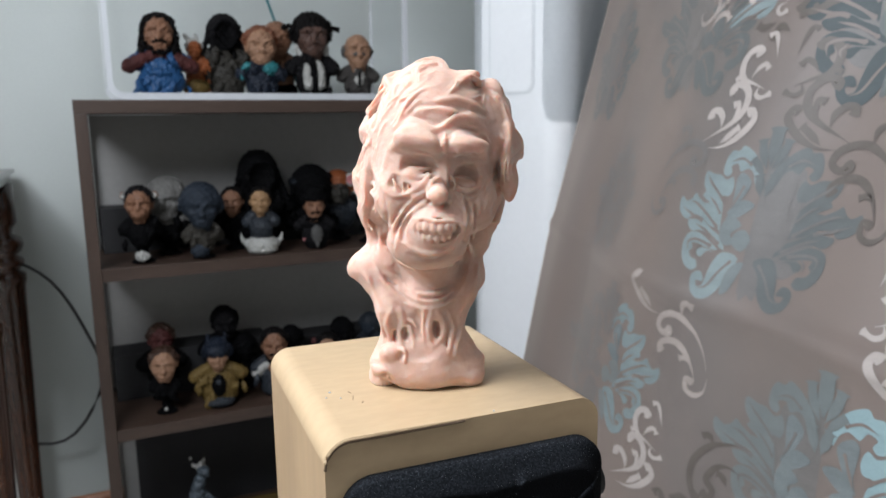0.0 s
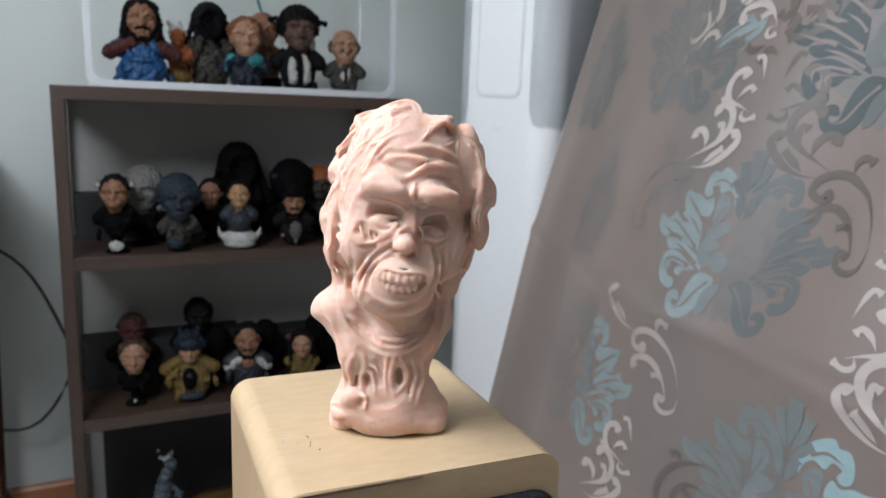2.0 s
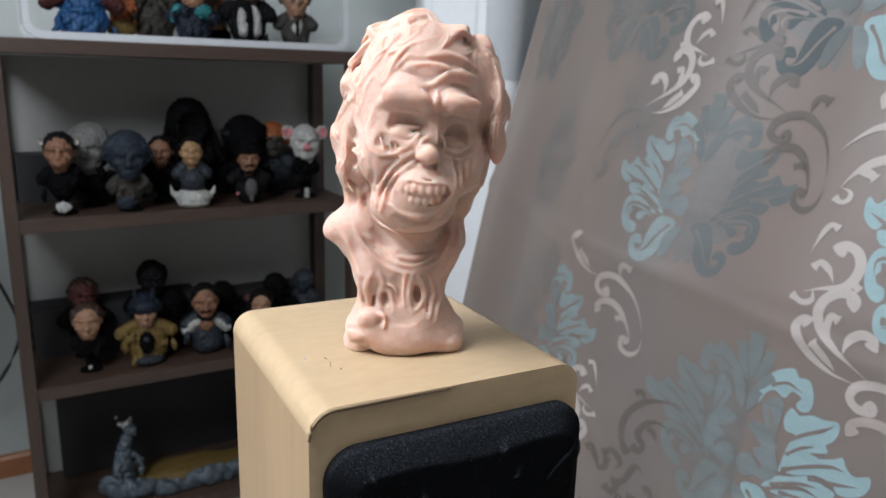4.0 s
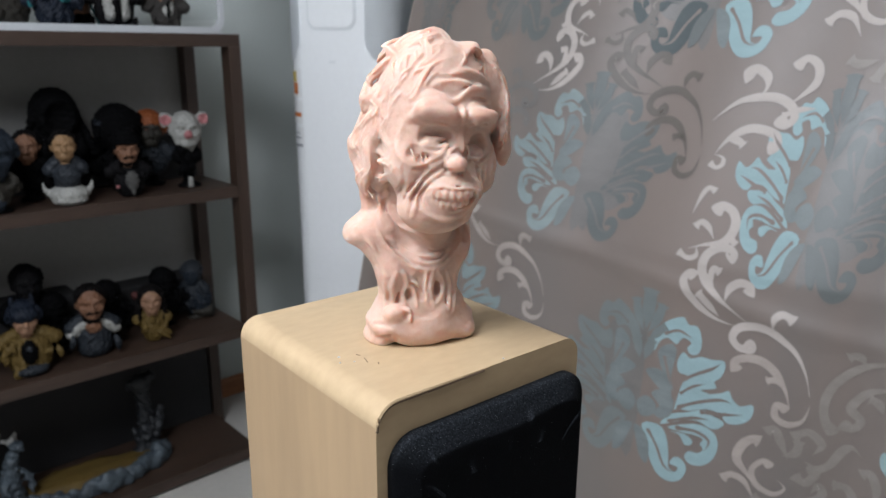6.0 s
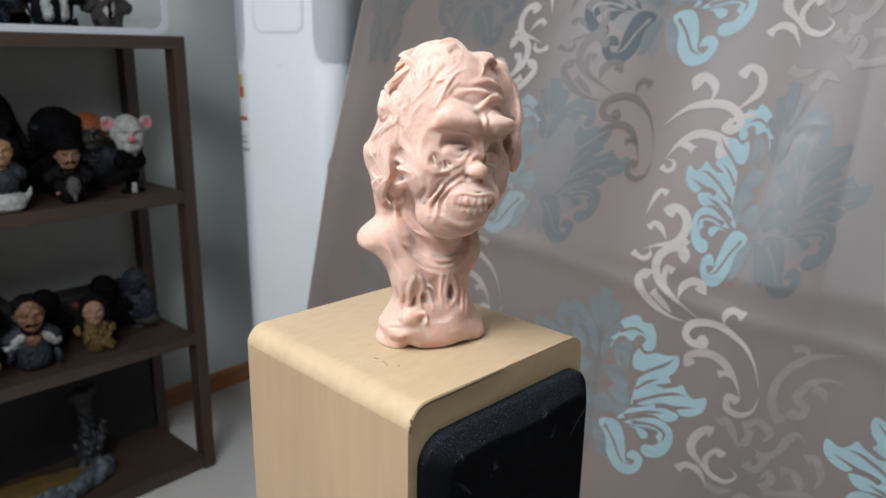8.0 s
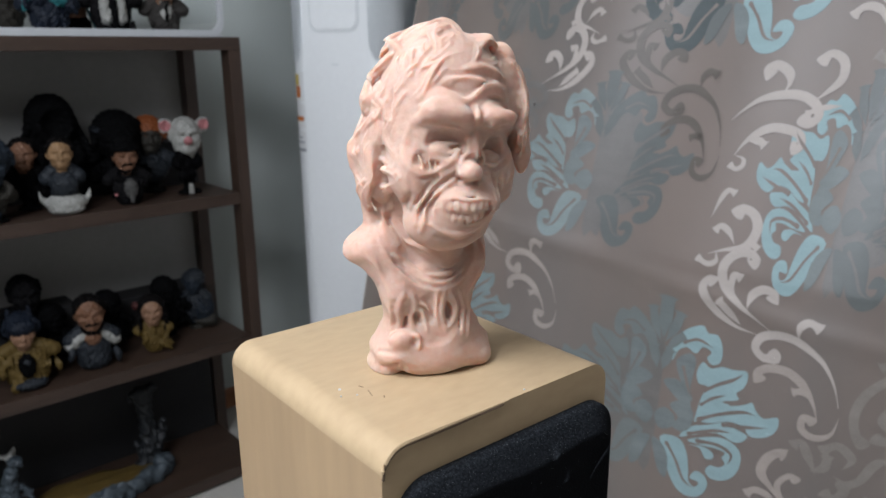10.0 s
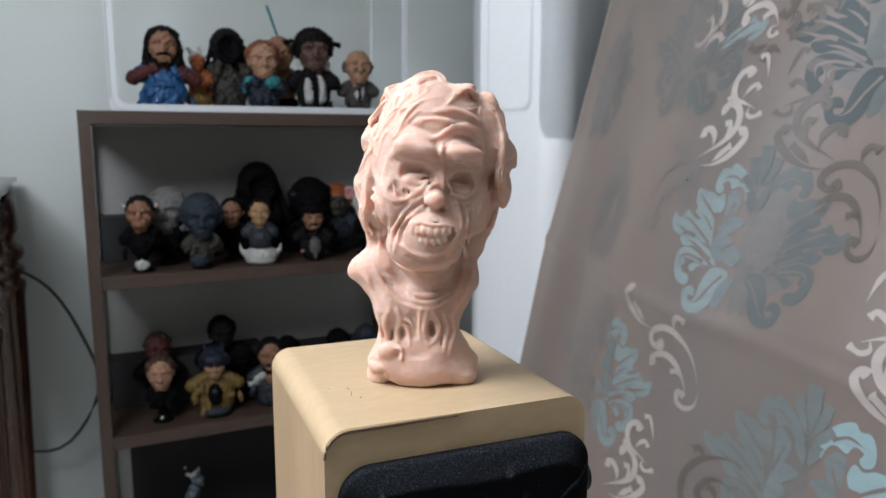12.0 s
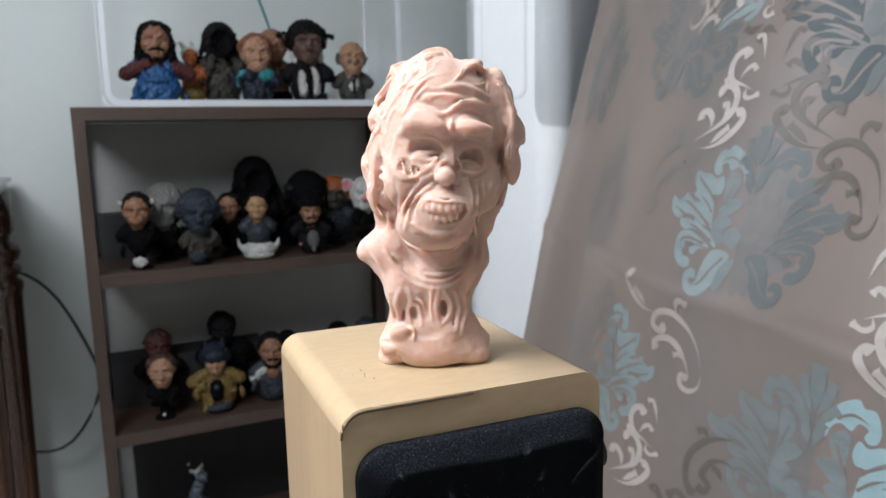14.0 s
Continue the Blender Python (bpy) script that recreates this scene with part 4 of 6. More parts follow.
fold(1, 1.5, 1.2, 0.2, 13.8, 65.1, 9.1, 14.5, 63.7, 18.3, 9.4, 64.5, 25.8, 4.8, 68.2)
fold(1, 1.5, 1.2, 1.5, 15.7, 61.2, 10.4, 15.2, 60.2, 19.8, 9.7, 61.2)
fold(-1, 1.5, 1.1, -17.7, 9.8, 73.9, -9.6, 11.1, 64.1, 1.4, 17.5, 58.9, 12.7, 15.8, 58.3, 22.6, 8.5, 63.6)
fold(-1, 1.5, 0.9, -23.2, 10.4, 74.9, -18.5, 11.7, 68.6, -13, 11.2, 64.9)
fold(-1, 1.5, 1.1, -0.6, 14.9, 63.3, 9.2, 15.4, 62.2, 20, 9.2, 63)
fold(1, 1.5, 1.5, 23.5, 43.9, 96.6, 27.2, 2.9, 80.3, 25.8, 2.3, 72.2)
fold(1, 1.5, 1.5, 28.2, 40.9, 99.3, 34, -0.7, 83.1, 32.6, -0.6, 74.3)
fold(1, 2, 1.8, -38, 4.1, 80.1, -31.6, 10.5, 70.8, -26.2, 12.1, 60.4, -22.1, 17.1, 50.1)
fold(1, 2, 1.5, 38.3, -1.5, 74.1, 35.9, 9.3, 65.5, 30, 13, 55.8, 25.7, 12.5, 46.4)
# torn flesh above the base
lump(-1, 2.5, -1.2, 20.7, 42.2, 5, 3.5, 9, 0)
fold(1, 1.5, 2, -16.6, 18.6, 51.8, -19.1, 17.8, 43.9, -17.7, 14.5, 35, -18.6, 13.2, 28.6)
fold(1, 1.5, 2, -11.9, 17.5, 51.3, -9.6, 17.5, 44.2, -11.5, 16.5, 36.1, -10.5, 18.1, 28.4)
fold(1, 1.3, 1.5, -10.7, 17.6, 42.8, -5.8, 17.7, 39.9, -3.8, 18.5, 33.5, -3.3, 20.8, 27.7)
fold(1, 1.3, 1.3, -8.5, 17.6, 44.9, -3.6, 18.4, 43.6, -1, 18.8, 39.4)
fold(1, 1.5, 1.6, -23.5, 15.9, 51.2, -22.5, 13.7, 40.6, -21.5, 9.3, 30.4, -23, 12.8, 23.3)
lump(-1, 1, -14.9, 16.3, 34, 1.4, 4, 4.5, -6)
lump(-1, 1, -8.5, 17.9, 35.5, 2, 3.5, 4, 10)
lump(-1, 1.2, 11, 18.6, 38.4, 2.7, 6, 6, 8)
fold(1, 1.3, 1.7, 8.1, 18.9, 50.6, 5.9, 19.2, 40.8, 6.5, 19.5, 32.8, 8.4, 21.6, 26.9)
fold(1, 1.3, 1.7, 11.6, 18, 49.6, 15.7, 16.1, 41.1, 14.9, 17.1, 34.1, 9.9, 20.6, 28.7)
lump(-1, 1, 17.8, 18.8, 29.9, 1.4, 4, 3.8, -8)
fold(1, 1.3, 1.6, 18.6, 14.9, 48.6, 21.4, 13.7, 38.1, 19.7, 16.9, 30.2, 18.1, 20.6, 23.5)
fold(1, 1.3, 1.5, 25, 12.8, 45, 25.7, 11.1, 34.2, 23.2, 16.7, 27.2, 22.3, 19.2, 21.5)
fold(1, 1.3, 1.4, 3.3, 19.5, 50.1, 2.5, 19.3, 40.1, 3.7, 20.1, 31.6)
lump(1, 2.5, -17.4, 17.5, 23.4, 7, 5, 5.6, 0)
lump(-1, 1.2, -19.2, 18.1, 23.2, 1.8, 2.2, 2.3, 0)
lump(-1, 1.2, -11.7, 21.6, 22.4, 1.8, 2.2, 2.2, 0)
fold(1, 1, 1.6, -22.7, 18.5, 20.6, -23.7, 13.4, 24.1, -20.2, 14, 27.5, -15.7, 17.7, 27.1, -14.9, 20.5, 22.2)
fold(1, 1, 1.4, -14.9, 19.1, 24.6, -11.3, 19.8, 26.9, -8.1, 22, 24.6, -9.2, 22.9, 19)
lump(-1, 3, 1.1, 24.1, 24.3, 9, 2.5, 4, 0)
fold(-1, 2, 1.6, -28.4, 10.7, 5.5, -20.4, 21.7, 10.7, -17.3, 19.6, 5.3)
fold(-1, 1.5, 1.2, -30.9, 10.4, 16.3, -24.6, 19, 17.6, -20.3, 21.8, 15.4)
lump(1, 4, -21.6, 3, 118, 5, 5, 13, 0)
lump(1, 4, -24.6, 4.8, 119.4, 5, 5, 14, 0)
lump(1, 4, 56, 16.9, 129.3, 5, 5, 13, 0)
# neck and shoulder from his right
fold(1, 3, 1.4, -23.2, 1.8, 89.8, -21.9, 7.7, 78.5, -12.6, 9.3, 66.2, -1, 16.2, 58.1)
fold(1, 2.5, 1.5, -14.4, 6, 91.7, -7.6, 9.9, 81.9, 1.6, 15.6, 73.9, 16.7, 10.2, 64.5)
fold(-1, 2.5, 0.9, -17.7, 6.3, 87.3, -11.4, 9.4, 76.4, -1.4, 13.3, 67.7, 9, 15.3, 62.5)
fold(1, 2, 1.1, -20.1, 10, 72.7, -14.1, 9.3, 68.8, -9.6, 10.9, 63.2)
lump(-1, 3, -27.1, 1.1, 94.4, 2.6, 2.5, 5, 25)
# the uneven surface of the cast
body.soften()
body.ripple(5, 15, 6, 0.30)
body.ripple(6, 5, 8, 0.07)
bust = new("bust", body.mesh("bust", [M["resin"]]))
bust.matrix_basis = pose(*BUST, 0, 0, BYAW)
tagged(bust, "unpainted flesh-coloured resin bust of a grinning zombie with matted hair", "bust")

# ---------------------------------------------------------------- curtain
def curtain_point(s, z, lift=0.0):
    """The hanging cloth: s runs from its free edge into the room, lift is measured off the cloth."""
    def raw(s, z):
        y = 1.70 - 0.03 * (z - 0.95) - s
        u, v = np.clip(y - 1.0, -0.5, 0.8), np.minimum(z, 1.7) - 0.95
        x = 1.144 - 0.014 * u + 0.283 * np.maximum(v, -0.13) + (0.036 + 0.22 * np.maximum(u, 0)) * np.minimum(v + 0.13, 0) + 0.18 * u ** 2
        q = s - 0.16 - 0.15 * (z - 0.95)
        fold = -0.013 * np.cos((q - 0.33) * 10.1) * np.clip((s + 0.07) / 0.25, 0, 1) + (0.002 + 0.0025 * np.clip((s - 0.45) / 0.25, 0, 1)) * np.sin(q * 23 + 0.9) + 0.0005 * np.sin(q * 37 + 2.1 * z)
        crease = z - (0.80 - 0.10 * (s - 0.66))
        fold = fold * np.clip((s + 0.07) / 0.08, 0, 1) - 0.006 * np.exp(-(crease / 0.018) ** 2)
        return np.stack([x + fold, y, z + 0 * s], -1)
    s, z = np.asarray(s, float), np.asarray(z, float)
    p = raw(s, z)
    if np.any(lift):
        e = 1e-3
        n = np.cross(raw(s + e, z) - p, raw(s, z + e) - p)
        n /= np.linalg.norm(n, axis=-1, keepdims=True)
        n = np.where(n[..., :1] > 0, -n, n)
        p = p + n * lift
    return p


curtain = thing("curtain", "taupe satin damask curtain with aqua leaves and cream scrolls", "curtain")
S, ZC = np.meshgrid(np.linspace(-0.07, 2.4, 470), np.linspace(0.03, 2.33, 240))
front, back = curtain_point(S, ZC).reshape(-1, 3), curtain_point(S, ZC, -0.0015).reshape(-1, 3)
gi = np.arange(S.size).reshape(S.shape)
quads = np.stack([gi[:-1, :-1], gi[:-1, 1:], gi[1:, 1:], gi[1:, :-1]], -1).reshape(-1, 4)
data = bpy.data.meshes.new("cloth")
data.from_pydata(front.tolist(), [], quads.tolist())
data.polygons.foreach_set("use_smooth", [True] * len(data.polygons))
data.materials.append(M["cloth"])
cloth = new("cloth", data)
cloth.parent = curtain
solid = cloth.modifiers.new("thickness", "SOLIDIFY")
solid.thickness, solid.offset = 0.0012, 0

# the woven pattern: scrolls and leaves that lie on the cloth
def spline(points, n=8):
    p = [points[0], *points, points[-1]]
    out = []
    for k in range(1, len(p) - 2):
        for t in np.linspace(0, 1, n + 1)[: n + 1 if k == len(p) - 3 else n]:
            w = (-t + 2 * t * t - t ** 3, 2 - 5 * t * t + 3 * t ** 3, t + 4 * t * t - 3 * t ** 3, t ** 3 - t * t)
            out.append(tuple(0.5 * sum(w[j] * p[k - 1 + j][i] for j in range(4)) for i in (0, 1)))
    return np.array(out)


class Pattern:
    """Gathers flat ribbons in the cloth's own coordinates (millimetres) and lays them on it."""

    def __init__(self):
        self.points, self.faces = [], []

    def ribbon(self, left, right):
        a = len(self.points)
        for l, r in zip(left, right):
            self.points += [tuple(l), tuple((np.array(l) * 2 + r) / 3), tuple((np.array(l) + np.array(r) * 2) / 3), tuple(r)]
        for k in range(len(left) - 1):
            for j in range(3):
                q = a + 4 * k + j
                self.faces.append((q, q + 1, q + 5, q + 4))

    def stroke(self, half, ends, *numbers):
        """A scroll with a bulb at its start (a) or its end (b)."""
        p = spline(list(zip(numbers[::2], numbers[1::2])))
        d = np.gradient(p, axis=0)
        d /= np.linalg.norm(d, axis=1)[:, None] + 1e-9
        n = np.stack([-d[:, 1], d[:, 0]], -1)
        f = np.linspace(0, 1, len(p))
        if ends == "b":
            f = 1 - f
        w = half * (1.25 * np.exp(-(f / 0.12) ** 2) + 0.62 + 0.5 * np.sin(math.pi * np.clip(f, 0, 1)))
        w *= np.clip((1 - f) / 0.35, 0.12, 1)
        cap = np.sqrt(np.clip(1 - (1 - np.clip(f / 0.07, 0, 1)) ** 2, 0.02, 1))
        w *= cap
        self.ribbon(p + n * w[:, None], p - n * w[:, None])

    def leaf(self, *numbers):
        """A filled leaf inside a closed wavy outline, cut into small facets that follow the cloth."""
        p = np.array(numbers, float).reshape(-1, 2)
        n = len(p)
        rim = []
        for k in range(n):
            for t in (0, 0.34, 0.67):
                w = (-t + 2 * t * t - t ** 3, 2 - 5 * t * t + 3 * t ** 3, t + 4 * t * t - 3 * t ** 3, t ** 3 - t * t)
                rim.append(0.5 * sum(w[j] * p[(k - 1 + j) % n] for j in range(4)))
        bm = bmesh.new()
        verts = [bm.verts.new((q[0], q[1], 0)) for q in rim]
        for tri in geometry.tessellate_polygon([[Vector((q[0], q[1], 0)) for q in rim]]):
            if len(set(tri)) == 3:
                bm.faces.new([verts[i] for i in tri])
        for _ in range(3):
            long = [e for e in bm.edges if e.calc_length() > 11]
            if long:
                bmesh.ops.subdivide_edges(bm, edges=long, cuts=1)
                bmesh.ops.triangulate(bm, faces=[f for f in bm.faces if len(f.verts) > 3])
        a = len(self.points)
        bm.verts.index_update()
        self.points += [(v.co.x, v.co.y) for v in bm.verts]
        self.faces += [tuple(a + v.index for v in f.verts) for f in bm.faces]
        bm.free()
        return self

    def lay(self, name, s0, z0, scale, flip, material, label, lift=0.0021):
        p = np.array(self.points) / 1000
        wide, tall = scale if isinstance(scale, tuple) else (scale, scale)
        s, z = s0 + flip * wide * p[:, 0], z0 + tall * p[:, 1]
        z = z + 0 * s
        keep = [f for f in self.faces if all(-0.066 < s[i] < 2.35 and 0.05 < z[i] < 2.3 for i in f)]
        if not keep:
            return
        data = bpy.data.meshes.new(name)
        data.from_pydata(curtain_point(s, z, lift).tolist(), [], keep)
        data.polygons.foreach_set("use_smooth", [True] * len(data.polygons))
        data.materials.append(material)
        ob = new(name, data)
        ob.parent = curtain
        tagged(ob, label)


SCROLL, LEAF, VEIN, LOOSE = [], [], [], {}


def scroll_stroke(half, ends, *numbers):
    SCROLL.append((half, ends, numbers))


def leaf_shape(*numbers):
    LEAF.append(numbers)


def vein_stroke(half, *numbers):
    VEIN.append((half, numbers))


def loose_stroke(thread, half, *numbers):
    LOOSE.setdefault(thread, []).append((half, numbers))


# a tall column of scrolls; one side of a bouquet with the veins of its leaves; smaller ornaments
scroll_stroke(6.5, 'a', -74, 390, -84, 401, -70, 408, -51, 397, -46, 380, -53, 365)
scroll_stroke(6.5, 'a', -18, 333, -3, 323, 8, 334, -2, 352, -25, 363, -53, 363, -83, 355, -106, 337, -121, 321)
scroll_stroke(6.5, 'a', -21, 284, -7, 289, -11, 304, -28, 311, -54, 313, -78, 301, -93, 284, -102, 267)
scroll_stroke(5.5, 'a', -58, 285, -70, 292, -84, 290)
scroll_stroke(3.5, 'a', -107, 253, -95, 246, -85, 252, -87, 263, -102, 267)
scroll_stroke(4, 'a', -83, 208, -96, 212, -105, 197, -113, 167)
scroll_stroke(7, 'a', -76, 173, -65, 186, -47, 180, -37, 162, -40, 141, -52, 128, -79, 120, -103, 110)
scroll_stroke(5, 'a', -27, 129, -39, 136, -53, 131)
scroll_stroke(4.5, 'a', -102, 146, -93, 156, -78, 148, -66, 131)
scroll_stroke(4, 'a', -121, 102, -101, 94, -88, 101, -92, 116)
scroll_stroke(7, 'a', -34, 104, -28, 113, -38, 121, -56, 118, -71, 102, -72, 79, -60, 58, -34, 39, -7, 25, 21, 10)
scroll_stroke(5, 'a', -40, 81, -53, 85, -55, 67, -45, 50)
scroll_stroke(6.5, 'a', 12, 55, 14, 69, -3, 72, -18, 61, -22, 47, -22, 36)
scroll_stroke(6.5, 'a', -81, 65, -92, 70, -100, 56, -89, 37, -66, 16, -36, 2, -1, -1)
scroll_stroke(6, 'a', -72, 41, -53, 26, -31, 7)
scroll_stroke(6.5, 'a', 22, -21, 32, -30, 13, -34, -1, -22, 6, -3, 30, 8, 56, 8, 78, -3, 100, -21, 117, -51, 127, -85)
scroll_stroke(5.5, 'a', 91, 32, 73, 39, 62, 29, 62, 9)
scroll_stroke(6.5, 'a', 17, -75, 10, -61, 28, -48, 54, -46, 77, -60, 94, -85, 104, -114)
scroll_stroke(5, 'a', 64, -76, 80, -71, 91, -82)
scroll_stroke(5, 'a', 102, -118, 86, -111, 86, -132, 105, -141, 124, -129, 130, -101)
scroll_stroke(7, 'a', 72, -183, 60, -182, 46, -198, 41, -224, 59, -245, 83, -271)
scroll_stroke(5.5, 'a', 23, -271, 37, -257, 59, -262, 77, -290)
scroll_stroke(4.5, 'a', 94, -223, 81, -215, 67, -236, 76, -260, 102, -270, 117, -255, 105, -243)
leaf_shape(21, 150, 19, 182, 31, 203, 46, 217, 67, 226, 77, 215, 92, 216, 101, 205, 106, 185, 102, 168, 89, 163, 81, 172, 87, 184, 71, 189, 61, 174, 44, 181, 30, 171)
leaf_shape(67, 142, 75, 163, 90, 156, 109, 165, 129, 166, 149, 171, 154, 159, 149, 141, 139, 129, 144, 119, 117, 106, 134, 104, 108, 88, 90, 74, 75, 52, 78, 83, 82, 105, 89, 123, 73, 124)
leaf_shape(81, 59, 99, 83, 128, 101, 154, 114, 167, 123, 176, 111, 190, 104, 208, 113, 212, 100, 206, 83, 189, 70, 171, 67, 159, 78, 132, 76, 103, 61)
leaf_shape(52, 16, 68, 41, 98, 56, 127, 72, 146, 69, 168, 66, 163, 53, 147, 45, 124, 49, 99, 42, 76, 28)
leaf_shape(67, 15, 96, 32, 127, 44, 154, 40, 165, 22, 161, -6, 144, -27, 121, -35, 108, -27, 114, -13, 131, -9, 140, 2, 133, 10, 137, 21, 119, 21, 93, 16)
leaf_shape(71, 8, 91, 10, 104, -4, 116, 0, 117, 10, 99, 15)
leaf_shape(17, 3, 50, 13, 68, -4, 77, -35, 81, -59, 94, -64, 99, -52, 82, -52, 90, -35, 106, -35, 116, -49, 107, -74, 85, -87, 63, -84, 45, -65, 34, -40)
leaf_shape(29, 153, 50, 172, 63, 164, 62, 137, 60, 110, 67, 88, 55, 95, 39, 123)
leaf_shape(10, 110, 35, 119, 55, 103, 66, 77, 52, 77, 27, 92)
leaf_shape(27, 69, 51, 84, 71, 69, 70, 40, 53, 26, 34, 33, 46, 50)
leaf_shape(1, 42, 18, 61, 39, 50, 37, 29, 13, 18)
leaf_shape(2, -4, 20, -7, 36, -30, 38, -70, 22, -63, 10, -34)
vein_stroke(2, 82, 113, 107, 133, 131, 150, 146, 165)
vein_stroke(2, 79, 58, 115, 82, 155, 102, 177, 104)
vein_stroke(2, 123, 67, 155, 76, 198, 91)
vein_stroke(1.8, 65, 26, 109, 50, 143, 60)
vein_stroke(2, 82, 20, 123, 29, 148, 22, 143, 0)
vein_stroke(1.8, 29, -2, 51, -28, 71, -60, 93, -67)
vein_stroke(1.6, 37, 187, 62, 200, 89, 192)
vein_stroke(1.6, 81, 86, 101, 106, 124, 120)
vein_stroke(1.6, 42, 147, 53, 118, 63, 94)
vein_stroke(1.5, 113, 20, 124, 9, 119, -2)
loose_stroke("bronze", 6, 35, 93, 51, 87, 59, 103, 44, 121, 61, 150, 87, 161, 111, 155)
loose_stroke("bronze", 6, 31, 72, 15, 91, 10, 123, 20, 158, 48, 189, 83, 204, 102, 208)
loose_stroke("bronze", 6, 28, 202, 41, 207, 52, 194)
loose_stroke("bronze", 6, 64, 142, 77, 138, 86, 123)
loose_stroke("bronze", 6, -61, 49, -49, 58, -36, 35, -24, 10)
loose_stroke("bronze", 6, -23, 51, -3, 66, 17, 48, 7, 28)
loose_stroke("bronze", 6, 5, -4, 30, 15, 43, 44, 55, 55, 70, 45)
loose_stroke("bronze", 6, -13, 48, -15, 25, -32, 15)
loose_stroke("bronze", 6, -12, -14, 5, -24, 16, 0, -2, 15)
loose_stroke("bronze", 6, 40, -16, 59, -15, 73, -35, 69, -60)
loose_stroke("bronze", 6, 74, 15, 87, 21, 100, -5, 95, -33)
loose_stroke("bronze", 6, 17, -57, 30, -37, 22, -24, 15, -42)
loose_stroke("bronze", 6, -22, -103, -9, -79, 14, -90)
loose_stroke("bronze", 6, 22, -61, 49, -59, 78, -48, 104, -49)
loose_stroke("bronze", 6, -64, -70, -46, -78, -21, -70)
loose_stroke("cream", 6, -15, 22, -2, 38, 18, 27, 22, 2, 4, -20, -15, -37)
loose_stroke("cream", 4, -17, -52, 6, -41, 32, -37)

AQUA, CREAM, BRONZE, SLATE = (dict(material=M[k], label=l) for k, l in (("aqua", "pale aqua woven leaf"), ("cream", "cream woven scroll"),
                                                                        ("bronze", "cream scroll with bronze-brown fold shade in its colour"), ("slate", "aqua leaf with slate-blue fold shade in its colour")))
UMBER = dict(material=M["umber"], label="cream scroll with dull brown fold shade in its colour")
ROSY = dict(material=M["rosy"], label="cream scroll with a rosy painted sheen")
HAZE_GREEN = dict(material=M["haze_green"], label="aqua leaf with a grey-green painted sheen")
MID = dict(material=M["teal_grey"], label="aqua leaf with teal-grey fold shade in its colour")
PALE = dict(material=M["haze"], label="aqua leaf with a grey-blue painted sheen")
HUSH = dict(material=M["hush"], label="leaf lost in painted sheen, close to the ground colour")
MIST = dict(material=M["mist"], label="aqua leaf with dull blue-grey fold shade in its colour")
FLAT_LEAVES = []
for numbers in LEAF:
    pat = Pattern()
    FLAT_LEAVES.append(pat.leaf(*numbers))


# soft ground patch that paints the hazed middle of a bouquet's dull side
BACKING = Pattern()
BACKING.leaf(-2, -60, 30, -48, 52, -20, 84, -22, 112, 0, 106, 28, 132, 52, 120, 84, 98, 96, 108, 128, 84, 150, 74, 182, 48, 186, 30, 206, -2, 212)


def bouquet(s0, z0, scale, side, leaves, veins, frond, backing=None):
    """One side of a fan of curling leaves round a rose, with an upright frond over its middle.
    leaves names the thread of each of the leaves, from the outer to the inner ones; the last goes on."""
    if backing:
        BACKING.lay("leaf_ground_motif", s0, z0, scale, side, lift=0.0009, **backing)
    for k, pat in enumerate(FLAT_LEAVES):
        pat.lay("leaf_motif", s0, z0, scale, side, lift=0.0012 + 0.00008 * k, **leaves[min(k, len(leaves) - 1)])
    for half, numbers in VEIN:
        pat = Pattern()
        pat.stroke(1.35 * half, "n", *numbers)
        pat.lay("vein_motif", s0, z0, scale, side, lift=0.0024, **veins)
    for half, *numbers in ((11, 6, 330, 4, 290, 2, 235), (10, 34, 300, 26, 268, 6, 226), (9, 48, 252, 32, 236, 8, 205), (10, 20, 214, 14, 190, 6, 160)):
        pat = Pattern()
        pat.stroke(half, "a", *numbers)
        pat.lay("frond_motif", s0, z0, (0.8 * scale[0], 0.8 * scale[1]), side, lift=0.0022, **frond)


# each bouquet has its lit and dull fold sides put into thread colours
GROUND = dict(material=M["cloth"], label="vein in the colour of the ground")
BRIGHT = [AQUA] * 7 + [HAZE_GREEN]
SOFT = [PALE] * 7 + [HAZE_GREEN, HAZE_GREEN, MID]
DULL = [MIST] * 7 + [HUSH]
QUIET = [HUSH]
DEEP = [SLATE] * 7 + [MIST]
for s0, z0, light, bright, dull, scale, frond in ((0.858, 0.495, 1, BRIGHT, [MID] * 7 + [HAZE_GREEN], (1, 1), MID), (0.663, 0.896, -1, SOFT, DULL, (0.86, 0.88), MIST), (1.095, 0.885, -1, [AQUA] * 7 + [MID], [MIST], (0.66, 0.95), MIST),
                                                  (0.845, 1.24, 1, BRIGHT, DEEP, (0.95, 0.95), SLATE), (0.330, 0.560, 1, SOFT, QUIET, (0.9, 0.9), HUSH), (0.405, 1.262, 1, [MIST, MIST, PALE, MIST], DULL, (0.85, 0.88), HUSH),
                                                  (0.075, 1.215, 1, DULL, DULL, (0.4, 0.85), HUSH), (0.225, 0.915, 1, QUIET, QUIET, (0.4, 0.7), HUSH), (1.46, 0.47, -1, BRIGHT, DULL, (1, 1), MIST), (1.46, 1.22, -1, BRIGHT, DULL, (1, 1), MIST), (0.45, 1.75, 1, DULL, DULL, (1, 1), MIST)):
    for side in (1, -1):
        lit = side == light
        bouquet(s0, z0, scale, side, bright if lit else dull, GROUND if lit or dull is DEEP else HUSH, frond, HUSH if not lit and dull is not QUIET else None)
